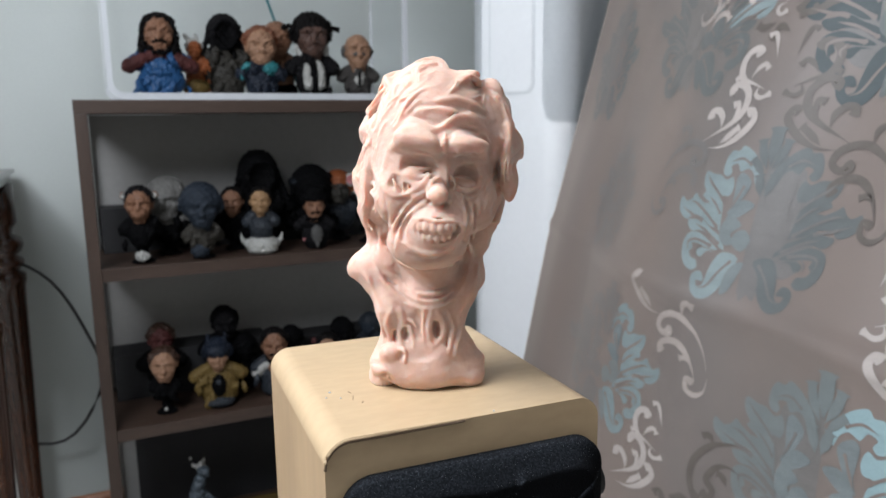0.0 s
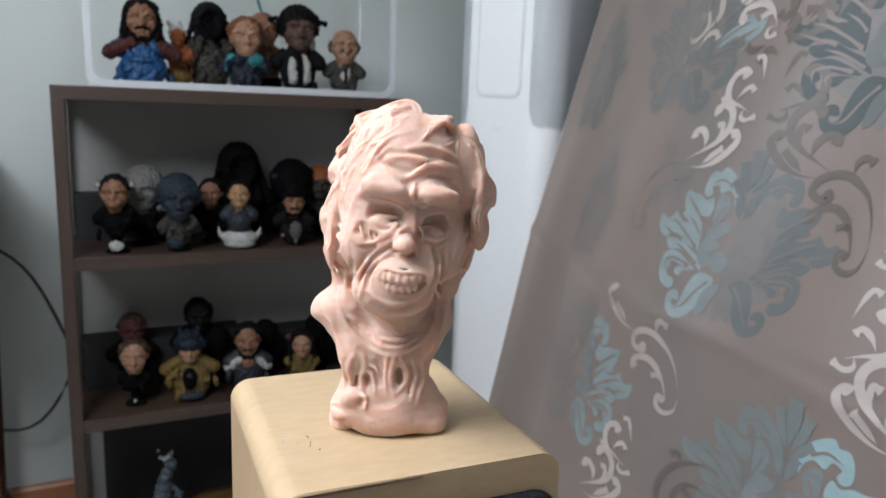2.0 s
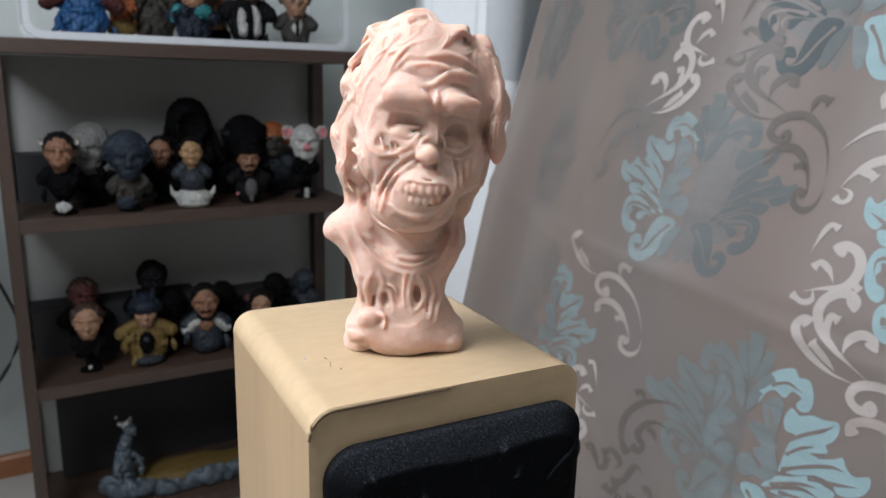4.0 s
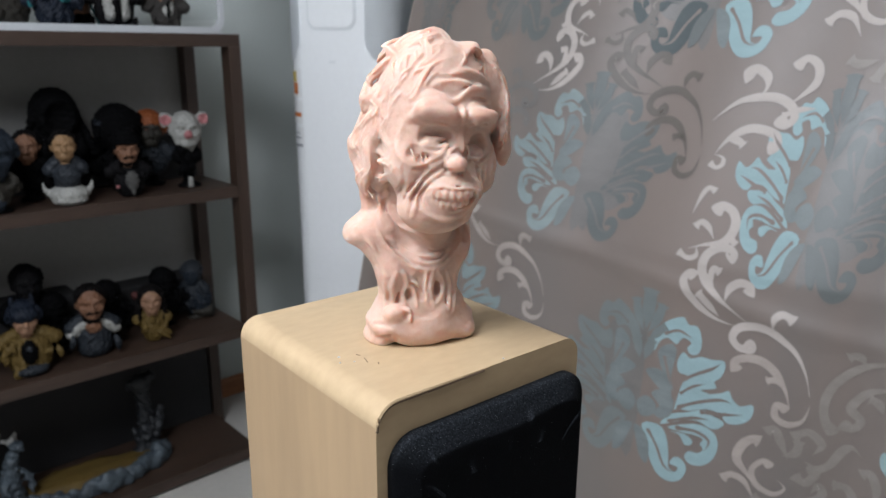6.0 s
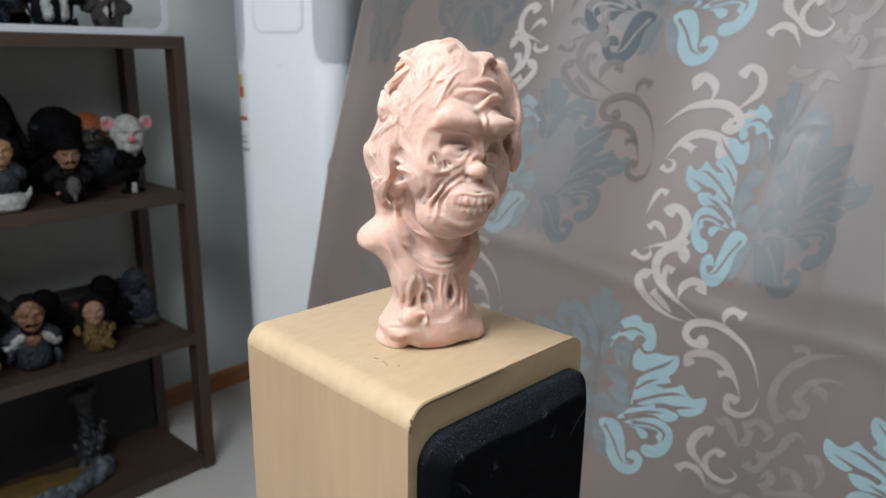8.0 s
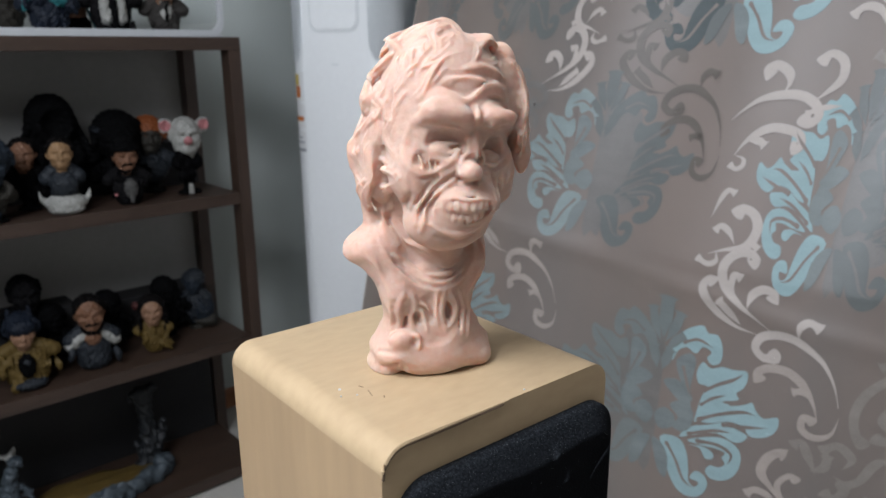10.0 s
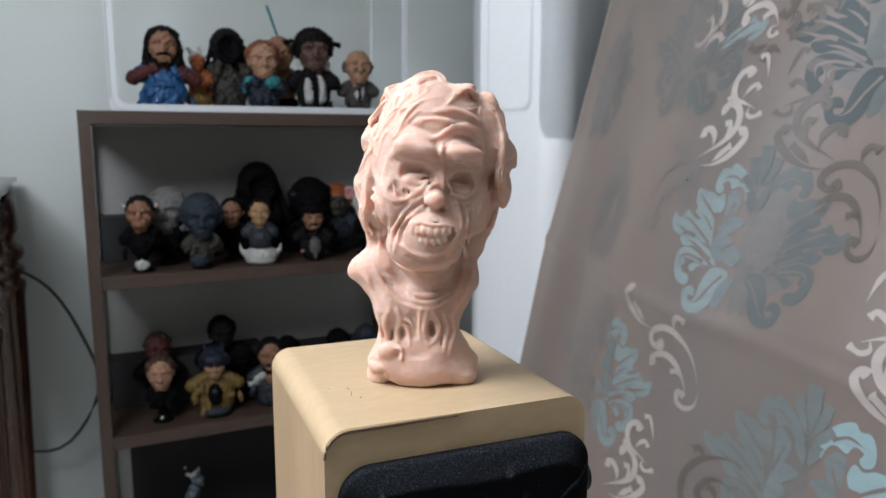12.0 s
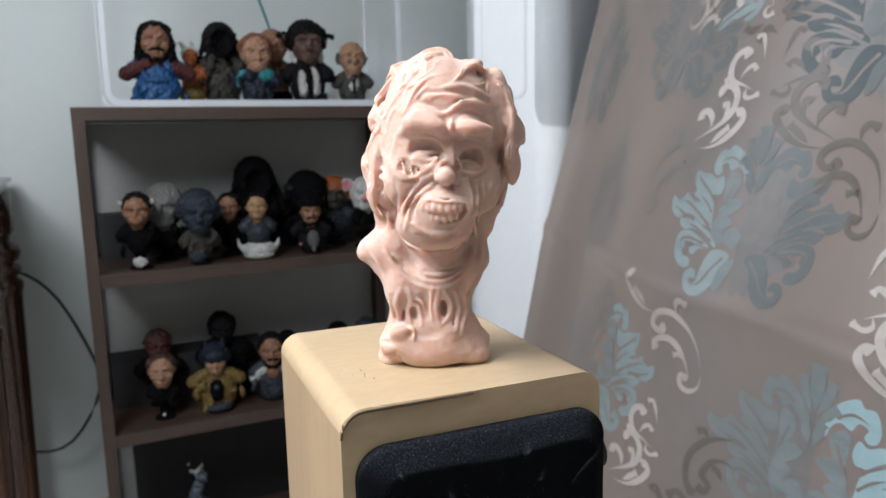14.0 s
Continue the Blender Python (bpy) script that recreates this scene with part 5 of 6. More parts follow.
for thread, s0, z0, flip, look_ in (("bronze", 1.154, 0.520, 1, BRONZE), ("cream", 1.021, 1.119, 1, CREAM), ("bronze", 1.144, 1.227, 1, BRONZE), ("bronze", 0.60, 0.36, 1, UMBER), ("bronze", 0.62, 1.38, 1, UMBER)):
    for half, numbers in LOOSE[thread]:
        pat = Pattern()
        pat.stroke(half, "a", *numbers)
        pat.lay("ornament_motif", s0, z0, 1.0, flip, **look_)
for s0, z0, scale, flip, look_, chosen in ((1.016, 0.732, 1, 1, CREAM, slice(0, 17)), (1.016, 0.732, 1, 1, ROSY, slice(17, None)), (0.514, 1.089, 0.95, -1, CREAM, slice(0, 15)), (0.766, 1.091, 0.95, 1, UMBER, slice(0, 20)),
                                           (0.503, 0.768, 0.95, 1, ROSY, slice(13, 20)), (0.435, 0.390, 0.95, -1, CREAM, slice(5, 15)), (0.514, 1.089, 0.95, -1, HUSH, slice(15, 20)), (1.32, 1.11, 1, -1, CREAM, slice(0, 15)), (1.01, 1.48, 1, 1, CREAM, slice(10, None)), (0.50, 1.60, 1, -1, ROSY, slice(6, None))):
    for half, ends, numbers in SCROLL[chosen]:
        pat = Pattern()
        pat.stroke(half, ends, *numbers)
        pat.lay("scroll_motif", s0, z0, scale, flip, **look_)

# ---------------------------------------------------------------- air conditioner
AC_YAW = math.degrees(math.atan2(-0.164, 0.062))
ac = thing("air_conditioner", "tall white floor-standing air conditioner with rounded front corners", "air conditioner", (1.187, 1.936, 0), AC_YAW)


def ac_outline(half=0.175, r=0.075, deep=0.24, out=0.0):
    """The plan: a front with rounded corners, grown by out."""
    pts = [(half + out, deep), (-half - out, deep)]
    pts += [(-half + r - (r + out) * math.cos(radians(a)), r - (r + out) * math.sin(radians(a))) for a in range(0, 91, 6)]
    pts += [(half - r + (r + out) * math.sin(radians(a)), r - (r + out) * math.cos(radians(a))) for a in range(0, 91, 6)]
    return pts


body = part("body", prism(ac_outline(), 0.0, 1.85, axis="z"), M["ac"], ac)
part("top_cap", prism(ac_outline(out=-0.004), 1.85, 1.862, axis="z"), M["ac_grey"], ac)
part("plinth", prism(ac_outline(out=0.003), 0.0, 0.06, axis="z"), M["ac_grey"], ac)


def ring(outer, inner, y0, y1):
    """A flat frame between two outlines of equal length."""
    bm = bmesh.new()
    rows = [[bm.verts.new((x, y, z)) for x, z in pts] for pts, y in ((outer, y1), (outer, y0), (inner, y0), (inner, y1))]
    n = len(outer)
    for a, b in zip(rows, rows[1:]):
        for i in range(n):
            bm.faces.new((a[i], a[(i + 1) % n], b[(i + 1) % n], b[i]))
    bmesh.ops.recalc_face_normals(bm, faces=bm.faces[:])
    return bm


panel = part("front_panel", prism(round_rect(-0.074, 1.222, 0.074, 1.80, 0.026), -0.0035, -0.0004), M["ac"], ac)
part("panel_rim", ring(round_rect(-0.081, 1.215, 0.081, 1.807, 0.032), round_rect(-0.0755, 1.2205, 0.0755, 1.8015, 0.027), -0.0026, -0.0003), M["ac_grey"], ac, "pale grey rounded rim")


def side_panel(sign):
    """A thin outlet panel wrapped round a front corner, with a rounded foot."""
    bm = bmesh.new()
    flat = [(x, y) for x, y in ac_outline(out=0.0025) if y < 0.16]
    edge = [p for p in flat if sign * p[0] > 0.098]
    edge.sort(key=lambda p: sign * p[0] - p[1] * 0.0)
    if sign > 0:
        edge.sort(key=lambda p: (p[0], p[1]))
    cols = [(sign * 0.108, -0.0025)] + [p for p in edge if sign * p[0] > 0.109] + [(sign * 0.1775, 0.20)]
    total = len(cols) - 1
    low, high = [], []
    for k, (x, y) in enumerate(cols):
        drop = 0.05 * max(0, 1 - k / 3) ** 2
        low.append(bm.verts.new((x, y, 1.14 + drop)))
        high.append(bm.verts.new((x, y, 1.80)))
    for k in range(total):
        bm.faces.new((low[k], low[k + 1], high[k + 1], high[k]))
    bmesh.ops.solidify(bm, geom=bm.faces[:], thickness=0.0018)
    bmesh.ops.recalc_face_normals(bm, faces=bm.faces[:])
    return bm


part("outlet_panel", side_panel(-1), M["ac_pale"], ac, "pale panel with a rounded foot")
part("outlet_panel", side_panel(1), M["ac_pale"], ac, "pale panel with a rounded foot")
part("mark", box((-0.012, -0.0012, 1.128), (0.010, -0.0002, 1.133)), M["ac_grey"], ac, "faint maker's mark as a plain bar")


def on_corner(a0, a1, z0, z1, lift=0.0012):
    """A sticker laid on the rounded left front corner, between two angles."""
    bm = bmesh.new()
    r = 0.075 + lift
    low, high = [], []
    for k in range(7):
        a = radians(a0 + (a1 - a0) * k / 6)
        x, y = -0.175 + 0.075 - r * math.cos(a), 0.075 - r * math.sin(a)
        low.append(bm.verts.new((x, y, z0)))
        high.append(bm.verts.new((x, y, z1)))
    for k in range(6):
        bm.faces.new((low[k], low[k + 1], high[k + 1], high[k]))
    bmesh.ops.recalc_face_normals(bm, faces=bm.faces[:])
    return bm


def sticker(name, label, z0, z1, bars):
    ob = part(name, on_corner(38, 82, z0, z1), M["white"], ac, label)
    for col, b0, b1, a0, a1 in bars:
        part("bar", on_corner(a0, a1, z0 + (z1 - z0) * b0, z0 + (z1 - z0) * b1, 0.0018), M[col], ob)


sticker("energy_label", "white energy sticker with yellow and orange marks", 1.03, 1.11, (("yellow_print", 0.55, 0.92, 46, 66), ("orange_print", 0.12, 0.52, 50, 70)))
sticker("notice_label", "white notice sticker with an orange bar", 0.955, 1.022, (("orange_print", 0.30, 0.48, 44, 78),))
sticker("data_label", "white data sticker with grey lines", 0.885, 0.945, (("grey_print", 0.06, 0.17, 42, 78), ("grey_print", 0.45, 0.52, 46, 74), ("grey_print", 0.68, 0.74, 46, 70)))

# ---------------------------------------------------------------- side table by the wall
table = thing("side_table", "dark polished wooden side table with turned and fluted legs", "table", (-0.077, 1.70, 0))
TW, TD, TH = 0.62, 0.66, 1.035
bm = box((-TW, 0, TH - 0.012), (0, TD, TH), 0.004, 3)
part("tabletop", bm, M["rosewood"], table, "polished brown tabletop with a moulded edge")
part("top_moulding", box((-TW + 0.01, 0.01, TH - 0.034), (-0.01, TD - 0.01, TH - 0.012), 0.006, 3), M["rosewood"], table)
part("apron", box((-TW + 0.06, 0.035, 0.90), (-0.06, 0.06, TH - 0.034), 0.003), M["rosewood"], table)
part("apron", box((-0.055, 0.06, 0.90), (-0.03, TD - 0.06, TH - 0.034), 0.003), M["rosewood"], table)


def turned_leg():
    """A block, two rings, a fluted shaft and a foot."""
    prof = [(0.030, TH - 0.034), (0.030, 0.90), (0.022, 0.885), (0.020, 0.872), (0.034, 0.858), (0.038, 0.842), (0.034, 0.826), (0.024, 0.815),
            (0.034, 0.805), (0.037, 0.795), (0.030, 0.782), (0.026, 0.775), (0.036, 0.765), (0.037, 0.75), (0.034, 0.735), (0.0335, 0.72), (0.022, 0.12), (0.030, 0.10), (0.032, 0.06), (0.020, 0.03), (0.022, 0.0)]
    prof = [(r * 1.32, z) for r, z in prof[::-1]]
    n = 48
    bm = bmesh.new()
    rings = []
    for r, z in prof:
        fl = 0.10 if 0.11 < z < 0.73 else 0.0
        rings.append([bm.verts.new((r * (1 - fl * (0.5 + 0.5 * math.cos(10 * 2 * math.pi * i / n))) * math.cos(2 * math.pi * i / n),
                                    r * (1 - fl * (0.5 + 0.5 * math.cos(10 * 2 * math.pi * i / n))) * math.sin(2 * math.pi * i / n), z)) for i in range(n)])
    for a, b in zip(rings, rings[1:]):
        for i in range(n):
            bm.faces.new((a[i], a[(i + 1) % n], b[(i + 1) % n], b[i]))
    bm.faces.new(rings[0][::-1])
    bm.faces.new(rings[-1])
    return bm


for x, y in ((-0.042, 0.052), (-0.042, TD - 0.06), (-TW + 0.045, 0.045), (-TW + 0.045, TD - 0.06)):
    part("leg", turned_leg(), M["rosewood"], table, "turned leg with a fluted shaft", smooth=True, m=pose(x, y, 0))

carton = thing("small_carton", "small white cardboard box with a dark blue lid edge", "box", (-0.085, 1.735, TH), 0)
part("carton_body", box((-0.11, 0, 0), (0, 0.10, 0.044), 0.0015), M["white"], carton)
part("carton_lid", box((-0.108, 0.002, 0.0442), (-0.002, 0.098, 0.049), 0.001), M["navy"], carton, "dark blue lid")
bottle = thing("pump_bottle", "white plastic bottle with a green cap", "bottle", (-0.127, 1.90, TH), 0)
part("bottle_body", lathe([(0.045, 0), (0.048, 0.01), (0.048, 0.11), (0.042, 0.145), (0.022, 0.165), (0.014, 0.17)], 28), M["white"], bottle, smooth=True)
part("cap", lathe([(0.016, 0.17), (0.016, 0.19), (0.012, 0.196)], 20), M["green"], bottle, "green cap")

# the cable that hangs down the wall
cable = thing("power_cable", "black power cable hanging in a loop against the wall", "cable", (0, 0, 0))
pts = [(-0.14, 2.35, 0.80), (-0.087, 2.30, 0.797), (-0.04, 2.30, 0.765), (0.005, 2.30, 0.714), (0.045, 2.30, 0.62), (0.08, 2.30, 0.52), (0.096, 2.30, 0.465), (0.08, 2.30, 0.412), (0.03, 2.30, 0.315), (-0.023, 2.30, 0.271), (-0.086, 2.30, 0.283), (-0.15, 2.33, 0.30)]
smooth_pts = [p for k in range(len(pts) - 1) for p in [tuple(np.array(pts[k]) * (1 - t) + np.array(pts[k + 1]) * t) for t in (0, 0.5)]] + [pts[-1]]
for _ in range(3):
    smooth_pts = [smooth_pts[0]] + [tuple((np.array(a) + 2 * np.array(b) + np.array(c)) / 4) for a, b, c in zip(smooth_pts, smooth_pts[1:], smooth_pts[2:])] + [smooth_pts[-1]]
part("lead", tube(smooth_pts, 0.0042, 10), M["cable"], cable, smooth=True)
part("plug", box((-0.165, 2.33, 0.77), (-0.135, 2.40, 0.83), 0.004), M["cable"], cable)
part("lower_plug", box((-0.175, 2.32, 0.285), (-0.145, 2.40, 0.315), 0.004), M["cable"], cable)

# ---------------------------------------------------------------- display case on the shelf
CX0, CX1, CY0, CY1, CZ = 0.158, 0.897, 1.985, 2.265, 1.2015
case = thing("display_case", "clear plastic display case with milky rounded edges, standing on the shelf", "display case", (CX0, CY0, CZ))
CW, CD, CH = CX1 - CX0, CY1 - CY0, 0.40
part("case_floor", box((0.004, 0.004, 0), (CW - 0.004, CD - 0.004, 0.005), 0.001), M["milky"], case)
part("front_rim", ring(round_rect(0, 0.0, CW, CH, 0.035), round_rect(0.012, 0.016, CW - 0.012, CH - 0.012, 0.025), 0.0, 0.012), M["milky"], case, "milky front rim with rounded corners")
part("back_rim", ring(round_rect(0, 0.0, CW, CH, 0.035), round_rect(0.006, 0.008, CW - 0.006, CH - 0.006, 0.03), CD - 0.008, CD), M["milky"], case)
for name, lo, hi in (("side_pane", (0.001, 0.0145, 0.036), (0.003, CD - 0.009, CH - 0.036)), ("side_pane", (CW - 0.003, 0.0145, 0.036), (CW - 0.001, CD - 0.009, CH - 0.036))):
    pane = part(name, box(lo, hi), M["clear"], case, "clear side pane")
    pane.visible_shadow = False

BLACK_END = 0.80
# dark risers at the back of the tiers
for z, h, x0, x1, y0 in ((0.8145, 0.118, 0.035, 0.80, 2.19), (0.4175, 0.125, 0.035, 0.44, 2.17), (0.4175, 0.105, 0.45, 0.79, 2.19), (0.0415, 0.335, 0.07, BLACK_END, 2.235)):
    r = thing("black_riser", "plain black card riser behind the figurines", "riser", (SX0 + x0, y0, z), 0, "risers on the shelf")
    part("riser_box", box((0, 0, 0), (x1 - x0, SY1 - 0.006 - y0, h), 0.001), M["card"], r)


# ---------------------------------------------------------------- figurines
def ball(bm, c, r, mat_, seg=20, rings=14, lump=0.0, seed=0, cut=None):
    """A lumpy ellipsoid of one paint; cut drops what lies in front of a slanting plane (hair about a face)."""
    made = bmesh.ops.create_uvsphere(bm, u_segments=seg, v_segments=rings, radius=1)["verts"]
    for v in made:
        n = noise.noise(v.co * 2.6 + Vector((seed, 3 * seed, 0))) * lump + 0.6 * lump * noise.noise(v.co * 6.5 + Vector((7 * seed, seed, 2)))
        v.co = Vector([c[i] + v.co[i] * (1 + n) * r[i] for i in range(3)])
    faces = {f for v in made for f in v.link_faces}
    for f in faces:
        f.material_index = mat_
        f.smooth = True
    if cut:
        gone = [v for v in made if cut(v.co)]
        bmesh.ops.delete(bm, geom=gone, context="VERTS")


def turned(bm, profile, mat_, n=20, squash=1.0, x=0.0, y=0.0):
    rings = [[bm.verts.new((x + r * math.cos(2 * math.pi * i / n), y + squash * r * math.sin(2 * math.pi * i / n), z)) for i in range(n)] for r, z in profile]
    faces = [bm.faces.new((a[i], a[(i + 1) % n], b[(i + 1) % n], b[i])) for a, b in zip(rings, rings[1:]) for i in range(n)]
    faces += [bm.faces.new(rings[0][::-1]), bm.faces.new(rings[-1])]
    for f in faces:
        f.material_index = mat_
        f.smooth = len(f.verts) == 4


def figurine(label, place, height, paints, yaw=0.0, head=0.30, wide=0.62, hair="cap", beard=False, ears=0.0, extra=(), base=True, lumps=0.10, seed=1, pedestal=0.16, name="bust_figurine", category="figurine", jaw=1.0, brim=0.0, lapel=False):
    """A small painted bust, one mesh: pedestal, shoulders, head and hair. paints: face, hair, body, pedestal, trim."""
    h = height * 1000
    step = max(h / 92, 1.5)
    half = max(wide * 0.62, 0.30) * h
    c = Clay((-half, -0.36 * h, -step), (int(2 * half / step) + 1, int(0.74 * h / step) + 1, int(1.14 * h / step) + 2), step, True)
    r = head * h / 2
    hz = h - r * 1.18
    hf = 0.03 * h
    c.middle = np.array((0, hf - 0.3 * r, hz))
    b0 = pedestal * h if base else 0
    bz = hz - r * 0.9
    w = wide * 0.40 * h
    rng = random.Random(seed)
    if base:
        c.lump(1, 2, 0, 0, 0.015 * h, 0.15 * h, 0.13 * h, 0.045 * h, colour=3)
        c.limb(1, 0.03 * h, 0.075 * h, 0.06 * h, 0, 0, 0.03 * h, 0, 0, b0 + 0.06 * h, colour=3)
    # chest and shoulders
    c.lump(1, 0.03 * h, 0, 0, b0 + (bz - b0) * 0.45, w * 0.80, 0.15 * h, (bz - b0) * 0.52, colour=2)
    for s in (1, -1):
        c.limb(1, 0.04 * h, 0.075 * h, 0.095 * h, 0, -0.01 * h, bz + 0.02 * h, s * w * 0.55, -0.01 * h, bz - 0.05 * h, s * w * 0.95, 0, bz - 0.14 * h, colour=2)
    for _ in range(int(lumps * 60)):
        x, z = rng.uniform(-w, w), rng.uniform(b0 + 0.05 * h, bz - 0.04 * h)
        q = rng.uniform(0.02, 0.05) * h
        c.fold(1, 2, q, x, 0.10 * h, z + q * 2, x + rng.uniform(-q, q), 0.13 * h, z, x + rng.uniform(-q, q) * 2, 0.11 * h, z - q * 2, colour=2)
    c.limb(1, 3, r * 0.50, r * 0.46, 0, 0, bz - 0.03 * h, 0, hf * 0.6, hz - r * 0.3, colour=0)
    if lapel:
        c.lump(1, 2, 0, 0.115 * h, b0 + (bz - b0) * 0.66, 0.085 * h, 0.05 * h, 0.17 * h, colour=4)
        c.fold(1, 1, 0.022 * h, 0, 0.155 * h, bz - 0.03 * h, 0, 0.17 * h, b0 + (bz - b0) * 0.6, 0, 0.165 * h, b0 + (bz - b0) * 0.3, colour=3)
    # head
    c.lump(1, 3, 0, hf - 0.10 * r, hz + 0.18 * r, 0.80 * r, 0.92 * r, 0.92 * r, colour=0)
    c.lump(1, 0.3 * r, 0, hf + 0.30 * r, hz - 0.28 * r, 0.62 * r * jaw, 0.55 * r, 0.70 * r, colour=0)
    c.lump(1, 0.2 * r, 0, hf + 0.55 * r, hz - 0.72 * r, 0.34 * r * jaw, 0.28 * r, 0.24 * r, colour=0)
    for s in (1, -1):
        c.lump(-1, 0.15 * r, s * 0.33 * r, hf + 0.90 * r, hz + 0.10 * r, 0.24 * r, 0.20 * r, 0.15 * r)
        c.lump(1, 0.05 * r, s * 0.33 * r, hf + 0.62 * r, hz + 0.08 * r, 0.15 * r, 0.16 * r, 0.12 * r, colour=0)
        c.fold(1, 0.12 * r, 0.11 * r, s * 0.08 * r, hf + 0.84 * r, hz + 0.24 * r, s * 0.35 * r, hf + 0.80 * r, hz + 0.34 * r, s * 0.62 * r, hf + 0.52 * r, hz + 0.22 * r, colour=0)
        c.lump(1, 0.15 * r, s * 0.50 * r, hf + 0.52 * r, hz - 0.18 * r, 0.20 * r, 0.20 * r, 0.18 * r, colour=0)
        c.lump(1, 0.08 * r, s * 0.80 * r, hf - 0.10 * r, hz, 0.10 * r, 0.18 * r, 0.26 * r, colour=0)
    c.limb(1, 0.12 * r, 0.09 * r, 0.15 * r, 0, hf + 0.80 * r, hz + 0.18 * r, 0, hf + 0.98 * r, hz - 0.22 * r, colour=0)
    c.fold(-1, 0.06 * r, 0.05 * r, -0.24 * r, hf + 0.80 * r, hz - 0.50 * r, 0, hf + 0.88 * r, hz - 0.50 * r, 0.24 * r, hf + 0.80 * r, hz - 0.50 * r)
    c.fold(1, 0.08 * r, 0.08 * r, -0.22 * r, hf + 0.74 * r, hz - 0.58 * r, 0, hf + 0.82 * r, hz - 0.59 * r, 0.22 * r, hf + 0.74 * r, hz - 0.58 * r, colour=0)
    # hair
    if hair in ("cap", "long", "big"):
        g = {"cap": 0.10, "long": 0.13, "big": 0.24}[hair] * r
        c.lump(1, 0.1 * r, 0, hf - 0.28 * r, hz + 0.32 * r, 0.80 * r + g, 0.82 * r + g, 0.84 * r + g, colour=1)
        for k in range(16):
            a = math.pi * (0.08 + 0.84 * (k + rng.uniform(-0.3, 0.3)) / 15)
            x, q = math.cos(a), rng.uniform(0.55, 0.9)
            top = (0.25 * r * x, hf - 0.2 * r, hz + 1.10 * r + g * 0.6)
            mid = (x * (0.72 * r + g), hf + 0.40 * r * math.sin(a) * q, hz + (0.55 + 0.35 * math.sin(a)) * r)
            low = (x * (0.84 * r + g), hf - 0.05 * r + 0.15 * r * math.sin(a), hz + (0.05 if hair == "cap" else -0.25) * r + 0.55 * r * math.sin(a))
            c.lock(0.17 * r, 2, *top, *mid, *low, colour=1)
    if hair == "long":
        c.lump(1, 0.2 * r, 0, hf - 0.75 * r, hz - 0.4 * r, 0.85 * r, 0.35 * r, 1.25 * r, colour=1)
        for k in range(10):
            s, q = (1, -1)[k % 2], rng.uniform(-0.4, 0.25) * r
            c.lock(0.20 * r, 2, s * 0.82 * r, hf + q * 0.5, hz + 0.4 * r, s * rng.uniform(0.85, 1.05) * r, hf + q, hz - 0.5 * r, s * rng.uniform(0.6, 1.1) * r, hf + q + 0.1 * r, hz - rng.uniform(1.1, 1.7) * r, colour=1)
    if hair == "hood":
        c.lump(1, 0.2 * r, 0, hf - 0.25 * r, hz + 0.10 * r, 1.02 * r, 1.02 * r, 1.18 * r, colour=1)
        c.lump(-1, 0.15 * r, 0, hf + 0.75 * r, hz - 0.05 * r, 0.62 * r, 0.45 * r, 0.72 * r, colour=0)
        for k in range(8):
            x = (k - 3.5) / 3.5
            c.lock(0.22 * r, 2, x * 0.8 * r, hf - 0.1 * r, hz + 0.6 * r, x * 1.15 * r, hf, hz - 0.6 * r, x * 1.5 * r, hf + 0.1 * r, bz - 0.12 * h, colour=1)
    if hair == "bald":
        for s in (1, -1):
            for k in range(4):
                c.lock(0.15 * r, 2, s * 0.74 * r, hf - 0.2 * r * k, hz + 0.40 * r, s * 0.86 * r, hf - 0.2 * r * k, hz + 0.1 * r, s * 0.78 * r, hf - 0.2 * r * k, hz - 0.25 * r, colour=1)
    if beard:
        for k in range(7):
            x = (k - 3) / 3
            c.lock(0.16 * r, 2, x * 0.55 * r, hf + 0.55 * r - 0.30 * r * abs(x), hz - 0.50 * r + 0.15 * r * abs(x), x * 0.48 * r, hf + 0.72 * r - 0.3 * r * abs(x), hz - 0.80 * r, x * 0.25 * r, hf + 0.62 * r, hz - 1.10 * r, colour=1)
        c.fold(1, 0.05 * r, 0.10 * r, -0.34 * r, hf + 0.72 * r, hz - 0.50 * r, 0, hf + 0.93 * r, hz - 0.36 * r, 0.34 * r, hf + 0.72 * r, hz - 0.50 * r, colour=1)
    if ears:
        for s in (1, -1):
            x = s * r * (0.85 + ears * 0.5)
            c.lump(1, 1.5, x, hf - 0.1 * r, hz + 0.62 * r, r * ears, r * 0.2, r * ears, colour=0)
            c.lump(-1, 1.5, x, hf + 0.18 * r, hz + 0.62 * r, r * ears * 0.72, r * 0.2, r * ears * 0.72)
            c.lump(0, 1.5, x, hf + 0.1 * r, hz + 0.62 * r, r * ears * 0.76, r * 0.3, r * ears * 0.76, colour=4)
    if brim:
        c.lump(1, 1.5, 0, hf, hz + 0.62 * r, r * brim, r * brim * 1.05, 0.13 * r, colour=1)
        c.lump(1, 2, 0, hf - 0.1 * r, hz + 0.85 * r, 0.78 * r, 0.82 * r, 0.45 * r, colour=1)
    for item in extra:
        if item[0] == "limb":
            c.limb(1, 3, item[2] * h, item[3] * h, *[v * h for v in item[4:]], colour=item[1])
        else:
            (x, y, z), rr, k = item
            c.lump(1, 0.02 * h, x * h, -y * h, z * h, *[v * h for v in rr], colour=k)
    c.ripple(seed, 0.06 * h, 5, 0.006 * h)
    ob = new(name, c.mesh(name, [M[key] for key in paints]))
    ob.matrix_basis = pose(*place, 0, 0, yaw)
    return tagged(ob, label, category, "figurines on the shelf")


